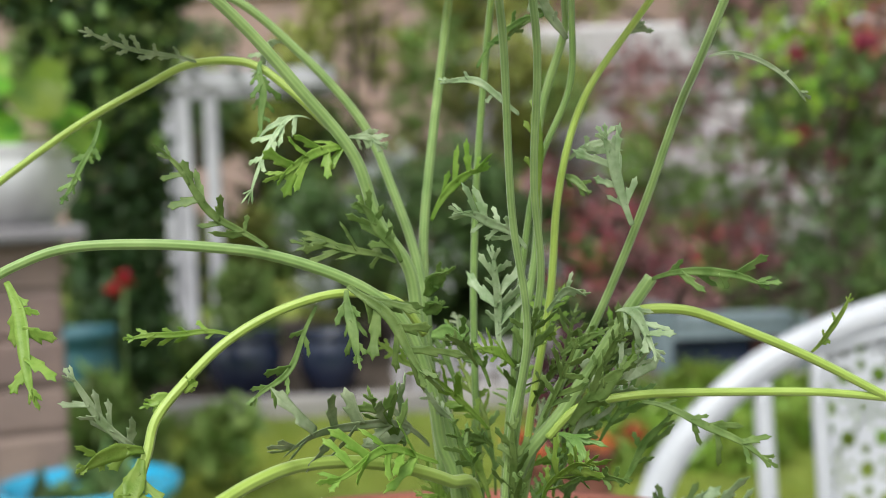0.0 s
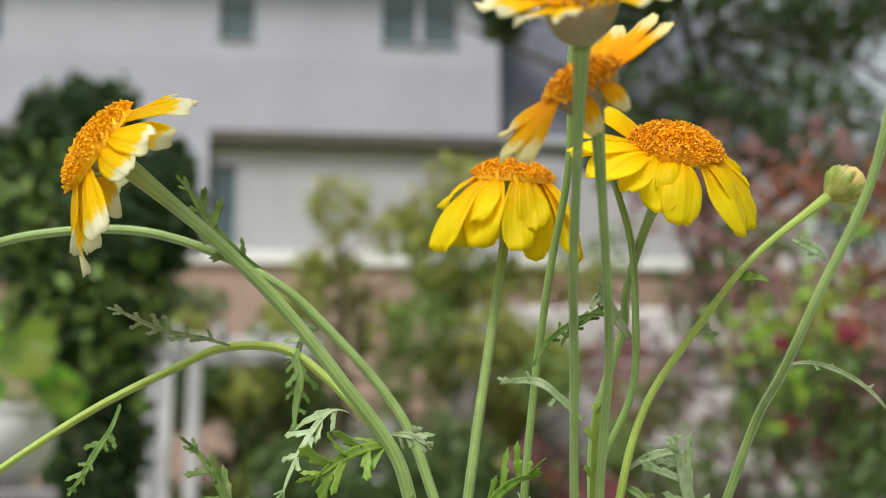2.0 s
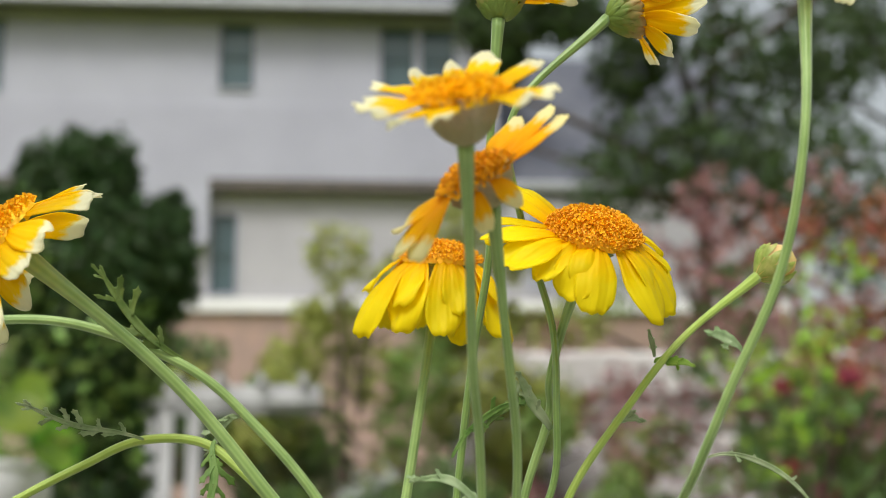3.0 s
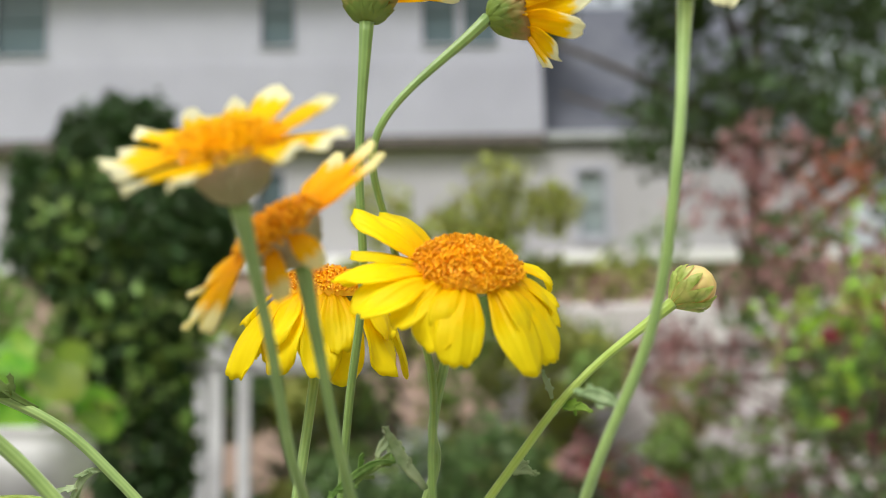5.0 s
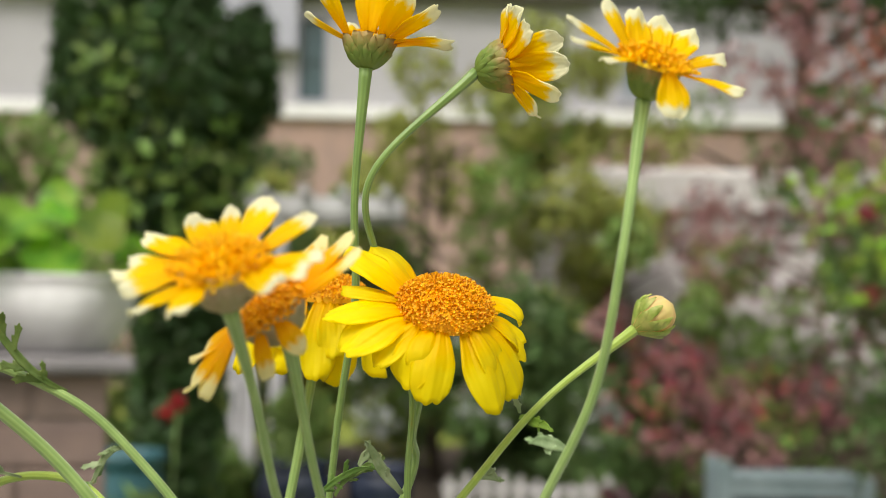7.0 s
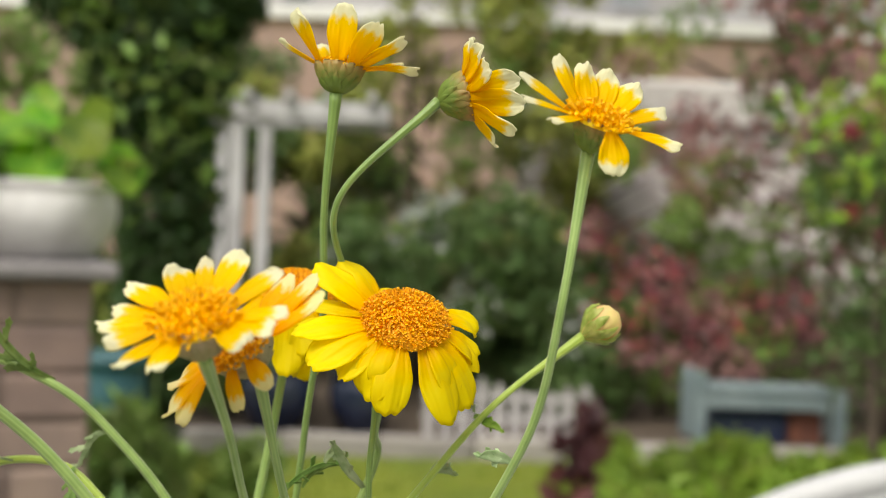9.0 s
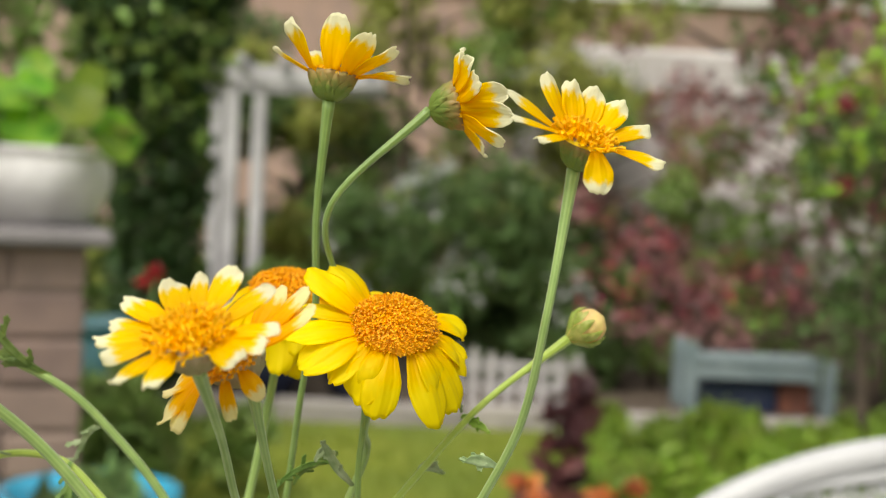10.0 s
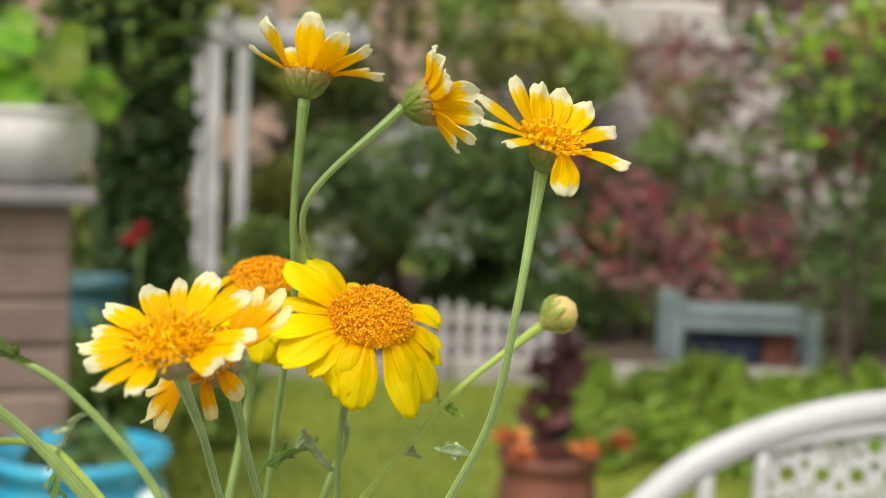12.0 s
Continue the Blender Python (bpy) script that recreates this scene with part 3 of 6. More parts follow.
tree("maple_tree", "small tree with dark red and rust leaves", (2.66, 6.73, 0), 2.38, 0.06,
     [(scatter(31, 34, (1.68, 4.22), (6.24, 7.39), (1.11, 2.97), (0.164, 0.369)), 2400, 0.047, "red_leaf"), (scatter(35, 12, (2.3, 4.0), (6.24, 7.22), (1.7, 2.95), (0.164, 0.36)), 1500, 0.047, "rust_leaf"),
      (scatter(33, 9, (1.92, 3.89), (6.24, 7.22), (0.83, 2.48), (0.164, 0.328)), 748, 0.052, "dark_leaf")], 14, 9, 0.35)
tree("shrub", "airy shrub with olive and yellow-green leaves", (0.10, 8.37, 0), 2.62, 0.05,
     [(scatter(41, 22, (-0.47, 1.33), (8.04, 8.87), (0.78, 3.05), (0.164, 0.344)), 7000, 0.045, "olive_leaf"), (scatter(42, 10, (-0.39, 1.08), (7.96, 8.70), (0.59, 2.55), (0.205, 0.369)), 3740, 0.045, "mid_leaf")], 15, 15, 0.222, "shrub")
tree("shrub", "green garden shrub with sparse leaves", (1.34, 8.70, 0), 2.13, 0.045,
     [(scatter(43, 16, (0.69, 2.08), (8.37, 9.03), (0.68, 3.05), (0.131, 0.279)), 900, 0.045, "mid_leaf"), (scatter(44, 10, (0.68, 1.99), (8.21, 8.87), (0.68, 2.80), (0.131, 0.279)), 2000, 0.045, "olive_leaf")], 16, 15, 0.222, "shrub")
tree("shrub", "dark green shrub in the planting bed", (0.38, 7.31, 0.05), 1.07, 0.03,
     [(scatter(45, 16, (-0.43, 1.12), (6.98, 7.72), (0.21, 1.24), (0.180, 0.328)), 11900, 0.045, "dark_leaf"), (scatter(46, 7, (-0.44, 1.04), (6.90, 7.55), (0.53, 1.29), (0.123, 0.246)), 700, 0.039, "silver_leaf")], 17, 11, 0.259, "shrub")
tree("shrub", "shrub of dark red and rosy leaves in the bed", (1.53, 7.22, 0.05), 1.15, 0.03,
     [(scatter(47, 30, (0.88, 2.52), (6.81, 7.88), (0.26, 2.13), (0.115, 0.262)), 3000, 0.041, "red_leaf"), (scatter(48, 8, (1.03, 2.34), (6.73, 7.39), (0.54, 1.10), (0.164, 0.328)), 380, 0.032, "rose"), (scatter(49, 14, (0.96, 2.43), (6.81, 7.63), (0.18, 1.66), (0.115, 0.246)), 1900, 0.043, "mid_leaf")], 18, 16, 0.259, "shrub")
tree("rose_bush", "leggy rose bush with lime leaves and crimson blooms", (2.11, 5.42, 0), 1.64, 0.03,
     [(scatter(51, 16, (1.82, 2.36), (5.09, 5.75), (0.41, 1.78), (0.082, 0.197)), 900, 0.036, "dark_leaf"), (scatter(52, 12, (1.78, 2.15), (5.01, 5.58), (1.28, 2.14), (0.082, 0.180)), 260, 0.039, "lime_leaf"), (scatter(53, 4, (1.86, 2.27), (5.09, 5.58), (1.14, 1.87), (0.037, 0.049)), 340, 0.026, "rose")], 19, 8, 0.3, "rose bush")
tree("hedge", "dark green hedge of mixed leaves behind the bench", (3.08, 7.06, 0.05), 1.31, 0.04,
     [(scatter(54, 18, (2.35, 4.32), (6.73, 7.72), (0.18, 1.66), (0.205, 0.369)), 2160, 0.045, "dark_leaf"), (scatter(55, 10, (2.34, 4.23), (6.65, 7.39), (0.27, 1.76), (0.164, 0.328)), 2450, 0.048, "mid_leaf")], 20, 13, 0.259, "hedge")
tree("hedge", "dense green hedge behind the conifer", (-3.12, 7.80, 0), 1.97, 0.05,
     [(scatter(56, 24, (-4.27, -1.89), (7.22, 8.54), (0.15, 2.23), (0.287, 0.492)), 15300, 0.058, "mid_leaf"), (scatter(57, 10, (-4.12, -1.99), (7.06, 7.88), (0.17, 2.13), (0.246, 0.410)), 5950, 0.058, "dark_leaf")], 24, 13, 0.259, "hedge")


tree("hedge", "dark green hedge behind the white arbour", (-0.76, 9.28, 0), 1.80, 0.05,
     [(scatter(58, 20, (-1.75, -0.02), (8.95, 9.69), (0.10, 2.39), (0.246, 0.410)), 7000, 0.054, "dark_leaf"), (scatter(59, 9, (-1.67, -0.11), (8.87, 9.36), (0.19, 2.31), (0.205, 0.328)), 3400, 0.054, "olive_leaf")], 25, 13, 0.222, "hedge")


def low_bed(name, label, place, blobs, count, size, key, seed):
    t = thing(name, place, label, "plant")
    n = max(1, min(6, len(blobs) // 4))
    for k in range(n):
        some = sorted(blobs)[k::n]
        part("foliage", leaf_cloud("foliage", some, count // n, size, M[key], seed * 10 + k, 0.2, 2.6), t, kind="stuff")
    return t


low_bed("border_plants", "leafy bright green border plants beside the lawn", (1.5, 4.8, 0), scatter(61, 34, (0.62, 2.3), (4.3, 5.5), (0.02, 0.1), (0.09, 0.16)), 12000, 0.032, "fresh_leaf", 611)
low_bed("border_plants", "tufts of bright green leaves along the kerb", (1.8, 5.6, 0), scatter(67, 26, (1.0, 2.75), (5.3, 5.8), (0.03, 0.115), (0.09, 0.14)), 9000, 0.032, "fresh_leaf", 620)
low_bed("border_plants", "soft green plants at the foot of the pillar", (-0.69, 4.03, 0), scatter(62, 10, (-1.06, -0.56), (3.78, 4.60), (0.11, 0.34), (0.082, 0.148)), 1400, 0.052, "mid_leaf", 612)
low_bed("border_plants", "soft green plants before a faded turquoise pot", (-1.1, 4.6, 0), scatter(66, 9, (-1.3, -0.8), (4.45, 4.75), (0.08, 0.34), (0.09, 0.13)), 2200, 0.034, "mid_leaf", 619)
pop = low_bed("poppies", "bright red poppy bloom on a green stem", (-0.99, 5.0, 0.0), [(-0.987, 5.0, 0.765, 0.02, 0.02, 0.017), (-1.04, 5.03, 0.725, 0.012, 0.012, 0.01)], 60, 0.024, "poppy", 613)
part("stem", tube("stem", [(-0.99, 5.0, 0.0), (-1.0, 5.0, 0.4), (-0.987, 5.0, 0.75)], 0.006, 0.004, M["stem"], 12, 8), pop)
low_bed("border_plants", "tall green plants round the poppies", (-1.04, 6.65, 0.07), scatter(63, 12, (-1.52, -0.62), (6.49, 7.06), (0.11, 0.69), (0.115, 0.213)), 2600, 0.056, "mid_leaf", 614)


def boulder(place, size, seed):
    bm = bmesh.new()
    bmesh.ops.create_icosphere(bm, subdivisions=3, radius=1.0)
    for v in bm.verts:
        k = 1 + 0.22 * noise.noise(v.co * 1.3 + Vector((seed, 0, 0))) + 0.08 * noise.noise(v.co * 4 + Vector((0, seed, 0)))
        v.co = Vector((v.co.x * size[0] * k, v.co.y * size[1] * k, v.co.z * size[2] * k)) + Vector(place)
    tagged(part("boulder", from_bm("boulder", bm, M["boulder"], True)), "pale grey weathered boulder in the planted slope", "boulder", "boulders of the rockery")


tagged(part("ground_bank", box("ground_bank", (0.85, 9.35, -0.2), (5.3, 11.2, 0.62), M["bed"], 0.2, 3)), "earth bank behind the beds", "bank", kind="structure")
for k, (p, s) in enumerate((((1.78, 9.2, 1.2), (0.41, 0.33, 0.41)), ((2.6, 9.3, 1.12), (0.45, 0.33, 0.45)), ((1.36, 9.3, 0.8), (0.41, 0.33, 0.35)), ((3.34, 9.35, 0.87), (0.49, 0.33, 0.41)))):
    boulder(p, s, k * 3.1)
low = thing("garden_wall", (2.9, 9.86, 0), "pale stone garden wall with a broad coping course", "wall", kind="structure")
part("body", box("body", (0.85, 9.79, 0), (5.0, 9.93, 2.04), M["mortar"], 0.02), low)
wall_rng = random.Random(15)
for row in range(8):
    x = 0.85 + wall_rng.uniform(-0.2, 0)
    while x < 4.9:
        w = wall_rng.uniform(0.24, 0.52)
        d = wall_rng.uniform(0.0, 0.04)
        part("stone", box("stone", (max(0.85, x) + 0.01, 9.73 + d, 0.253 * row + 0.012), (min(5.0, x + w) - 0.01, 9.82, 0.253 * row + 0.243), M["boulder"], 0.03, 2), low)
        x += w
part("coping", box("coping", (0.8, 9.7, 2.04), (5.05, 9.98, 2.42), M["pale_coping"], 0.04), low)


# arbour of white posts
def arbour():
    a = thing("arbour", (-0.7, 7.75, 0), "grey-white wooden arbour with upright posts", "arbour")
    for x, w in ((-1.225, 0.07), (-1.14, 0.085), (-0.965, 0.08)):
        for y in (7.75, 8.3):
            part("post", box("post", (x * y / 7.75, y, 0), ((x + w) * y / 7.75, y + 0.1, 1.79), M["white_wood"], 0.008), a)
    part("beam", box("beam", (-1.38, 7.72, 1.79), (-0.15, 7.86, 1.91), M["white_wood"], 0.01), a)
    part("beam", box("beam", (-1.38, 8.28, 1.79), (-0.15, 8.41, 1.91), M["white_wood"], 0.01), a)
    for k in range(5):
        part("rafter", box("rafter", (-1.32 + 0.26 * k, 7.62, 1.914), (-1.27 + 0.26 * k, 8.52, 1.97), M["white_wood"], 0.006), a)


arbour()


def picket_fence():
    f = thing("picket_fence", (0.5, 6.2, 0.07), "low white picket fence edging the planting bed", "fence")
    z0 = 0.07
    for z in (0.09, 0.2):
        part("rail", box("rail", (0.1, 6.21, z0 + z), (0.96, 6.23, z0 + z + 0.035), M["picket_paint"], 0.004), f)
    rng = random.Random(5)
    for k in range(10):
        x = 0.135 + 0.088 * k
        h = 0.285 + 0.03 * math.sin(k * 0.75) + rng.uniform(-0.01, 0.01)
        bm = bmesh.new()
        vs = [bm.verts.new((x + a, 6.185, z0 + b)) for a, b in ((-0.024, 0), (0.024, 0), (0.024, h - 0.035), (0, h), (-0.024, h - 0.035))]
        fc = bm.faces.new(vs)
        ex = bmesh.ops.extrude_face_region(bm, geom=[fc])
        bmesh.ops.translate(bm, verts=[v for v in ex["geom"] if isinstance(v, bmesh.types.BMVert)], vec=(0, 0.022, 0))
        part("picket", from_bm("picket", bm, M["picket_paint"]), f)


picket_fence()


def bench():
    b = thing("garden_bench", (1.9, 6.45, 0.07), "small teal painted wooden garden bench", "bench")
    x0, x1, y, z, g = 1.51, 2.25, 6.3, 0.335, 0.07
    for k in range(4):
        part("slat", box("slat", (x0 + 0.075, y + 0.085 * k, z), (x1, y + 0.072 + 0.085 * k, z + 0.03), M["teal_wood"], 0.006), b)
    part("apron", box("apron", (x0 + 0.07, y + 0.01, z - 0.08), (x1 - 0.03, y + 0.035, z - 0.004), M["teal_wood"], 0.004), b)
    for yy in (y, y + 0.27):
        part("leg", box("leg", (x0, yy, g), (x0 + 0.065, yy + 0.055, 0.44), M["teal_wood"], 0.006), b)
        part("leg", box("leg", (x1 - 0.01, yy, g), (x1 + 0.06, yy + 0.055, z + 0.028), M["teal_wood"], 0.006), b)
    part("stretcher", box("stretcher", (x0 + 0.07, y + 0.285, 0.14), (x1 + 0.03, y + 0.31, 0.19), M["teal_wood"], 0.004), b)


bench()


def trough(place, size, label, mat):
    """A low trough with a rim, filled with soil, added as a dark filler."""
    (x, y, z), (w, d, h) = place, size
    t = thing("shade_trough", place, label, "planter")
    for lo, hi in (((x, y, z), (x + w, y + 0.02, z + h)), ((x, y + d - 0.02, z), (x + w, y + d, z + h)), ((x, y + 0.02, z), (x + 0.02, y + d - 0.02, z + h)), ((x + w - 0.02, y + 0.02, z), (x + w, y + d - 0.02, z + h))):
        part("side", box("side", lo, hi, M[mat], 0.003), t)
    part("soil", box("soil", (x + 0.02, y + 0.02, z), (x + w - 0.02, y + d - 0.02, z + h - 0.03), M["soil"]), t)


# both troughs are added to stand in for the bench's dark underside shadow
trough((1.62, 6.38, 0.07), (0.40, 0.16, 0.17), "low dark navy trough added to darken the space under the bench", "navy")
trough((2.04, 6.39, 0.07), (0.17, 0.15, 0.16), "low dark terracotta trough added for the brownish shaded patch under the bench", "shaded_terracotta")


def glazed_pot(name, label, place, r, h, mat, group=""):
    prof = [(0.0, 0.02), (0.62 * r, 0.0), (0.70 * r, 0.03 * h), (0.92 * r, 0.35 * h), (1.0 * r, 0.62 * h), (0.93 * r, 0.82 * h), (0.86 * r, 0.88 * h), (0.90 * r, 0.90 * h), (1.0 * r, 0.94 * h), (1.0 * r, h), (0.9 * r, h), (0.84 * r, 0.9 * h), (0.8 * r, 0.86 * h)]
    p = thing(name, place, label, "pot", group)
    part("body", lathe("body", prof, place, M[mat]), p)
    part("soil", lathe("soil", [(0.0, 0.87 * h), (0.82 * r, 0.86 * h)], place, M["soil"]), p)
    return p


blue = glazed_pot("glazed_pot", "large turquoise glazed ceramic pot with pale patches", (-0.668, 2.75, 0.0), 0.2, 0.425, "turquoise")
for ang, zz, s in ((-1.9, 0.27, 0.04), (-0.45, 0.3, 0.05), (-1.15, 0.2, 0.035), (-2.4, 0.17, 0.035)):
    cx, cy = -0.668 + 0.19 * math.cos(ang), 2.75 + 0.19 * math.sin(ang)
    bm = bmesh.new()
    bmesh.ops.create_icosphere(bm, subdivisions=2, radius=1.0, matrix=Matrix.Translation((cx, cy, zz)) @ Matrix.Diagonal((s, s, s * 1.3, 1)))
    part("relief", from_bm("relief", bm, M["glaze_pale"], True), blue, "pale glazed flower relief")
low_bed("potted_plant", "green seedlings growing in the turquoise pot", (-0.668, 2.75, 0.365), scatter(64, 4, (-0.74, -0.6), (2.7, 2.8), (0.375, 0.415), (0.04, 0.06)), 110, 0.05, "dark_leaf", 615)
for x, y, r, h in ((-0.66, 6.42, 0.2, 0.32), (-0.217, 6.4, 0.17, 0.31)):
    glazed_pot("glazed_pot", "navy blue glazed ceramic pot in the bed", (x, y, 0.07), r, h, "navy", "navy pots in the bed")
glazed_pot("glazed_pot", "faded turquoise ceramic pot by the pillar", (-1.17, 4.9, 0.0), 0.16, 0.58, "turquoise_dull")
purple = glazed_pot("planter", "dark purple plastic planter", (-1.16, 2.62, 0.0), 0.2, 0.40, "purple_pot")
low_bed("potted_plant", "leafy green plant filling the purple planter", (-1.16, 2.62, 0.36), scatter(65, 7, (-1.28, -1.02), (2.52, 2.72), (0.42, 0.55), (0.06, 0.11)), 700, 0.042, "mid_leaf", 616)
terra = glazed_pot("flowerpot", "terracotta flowerpot standing on the lawn", (0.42, 3.0, 0.0), 0.127, 0.385, "shaded_terracotta")
t = thing("coleus", (0.42, 3.0, 0.35), "dark red coleus with orange blooms in a terracotta pot", "plant")
part("foliage", leaf_cloud("foliage", [(0.42, 3.0, 0.45, 0.1, 0.09, 0.08), (0.43, 3.0, 0.56, 0.075, 0.07, 0.1), (0.455, 3.0, 0.66, 0.06, 0.05, 0.07), (0.38, 3.0, 0.6, 0.03, 0.03, 0.05)], 95, 0.045, M["coleus"], 617, 0.1), t, kind="stuff")
part("bloom", leaf_cloud("bloom", [(0.31, 2.95, 0.43, 0.05, 0.03, 0.02), (0.345, 2.92, 0.39, 0.035, 0.03, 0.03), (0.585, 2.95, 0.425, 0.03, 0.03, 0.02), (0.5, 2.9, 0.42, 0.05, 0.03, 0.015)], 150, 0.026, M["orange_petal"], 618, 0.1), t, kind="stuff")


# brick pillar with urn, lantern and pot
def pillar():
    cx, cy, half, top = -1.165, 3.33, 0.30, 0.944
    p = thing("garden_pillar", (cx, cy, 0), "square garden pillar of brown stone blocks with a cap", "pillar")
    part("core", box("core", (cx - half + 0.012, cy - half + 0.012, 0), (cx + half - 0.012, cy + half - 0.012, top), M["mortar"]), p)
    rng = random.Random(9)
    rows, h = 8, top / 8
    for k in range(rows):
        cut = (0.36 if k % 2 else -0.36) * half + rng.uniform(-0.02, 0.02)
        for y0, y1 in ((cy - half, cy + half),):
            for a, b in ((cx - half, cx + cut - 0.004), (cx + cut + 0.004, cx + half)):
                j = rng.uniform(-0.006, 0.006)
                part("block", box("block", (a, y0 + j, k * h + 0.004), (b, y1 - j, (k + 1) * h - 0.004), M["block"], 0.012, 2), p)
    part("cap", box("cap", (cx - half - 0.06, cy - half - 0.06, top), (cx + half + 0.06, cy + half + 0.06, top + 0.042), M["cap"], 0.014, 3), p, "grey stone cap")
    p.rotation_euler.z = radians(17)
    z = top + 0.042
    ux, uy = cx + 0.115, cy + 0.06
    u = thing("urn_planter", (ux, uy, z), "rounded pale weathered stone urn planter on the pillar", "urn")
    part("bowl", lathe("bowl", [(0.0, 0.0), (0.17, 0.0), (0.185, 0.01), (0.21, 0.04), (0.24, 0.085), (0.252, 0.13), (0.248, 0.165), (0.24, 0.18), (0.245, 0.186), (0.245, 0.206), (0.215, 0.206), (0.21, 0.165)], (ux, uy, z), M["urn"], 48, 0.02), u)
    part("soil", lathe("soil", [(0.0, 0.165), (0.213, 0.155)], (ux, uy, z), M["soil"]), u)
    n = thing("nasturtium", (ux, uy, z + 0.15), "bright green round-leaved plant trailing from the urn", "plant")
    rr = random.Random(3)
    for k in range(26):
        a, rad = rr.uniform(0, 6.28), rr.uniform(0.05, 0.35)
        x, y, zz = ux + rad * math.cos(a), uy - 0.03 + 0.8 * rad * math.sin(a), z + 0.20 + rr.uniform(0.0, 0.24) * (1.2 - rad * 2)
        s = rr.uniform(0.045, 0.085)
        verts, seg = [(0, 0, -0.12 * s)], 14
        for q in range(seg):
            th = 2 * math.pi * q / seg
            verts.append((s * math.cos(th) * (1 + 0.05 * math.cos(5 * th)), s * math.sin(th), 0.1 * s * math.cos(3 * th)))
        m = pose(x, y, zz, rr.uniform(20, 75), rr.uniform(-35, 35), rr.uniform(-50, 50))
        part("leaf", mesh_of("leaf", [m @ Vector(v) for v in verts], [(0, 1 + q, 1 + (q + 1) % seg) for q in range(seg)], M["nasturtium"], True), n)
        part("stalk", tube("stalk", [(ux + 0.3 * rad * math.cos(a), uy - 0.02, z + 0.155), (x, y, zz - 0.01)], 0.004, 0.003, M["stem_bright"], 5, 6), n)
    lx, ly = cx - 0.02, cy - 0.24
    l = thing("lantern", (lx, ly, z), "tall black iron garden lantern with a pointed roof", "lantern")
    part("base", box("base", (lx - 0.085, ly - 0.085, z), (lx + 0.085, ly + 0.085, z + 0.04), M["lantern"], 0.008), l)
    for a in (-0.07, 0.058):
        for b in (-0.07, 0.058):
            part("post", box("post", (lx + a, ly + b, z + 0.04), (lx + a + 0.012, ly + b + 0.012, z + 0.42), M["lantern"]), l)
    part("roof", lathe("roof", [(0.0, 0.66), (0.014, 0.65), (0.014, 0.61), (0.03, 0.57), (0.055, 0.51), (0.085, 0.46), (0.125, 0.43), (0.125, 0.415), (0.0, 0.415)], (lx, ly, z), M["lantern"], 8, 0, False), l)
    part("candle", lathe("candle", [(0.0, 0.2), (0.03, 0.2), (0.032, 0.04)], (lx, ly, z), M["urn"], 16), l)
    glazed_pot("ceramic_jar", "small turquoise ceramic jar on the pillar cap", (cx - 0.2, cy - 0.24, z), 0.085, 0.24, "turquoise_dull")


pillar()


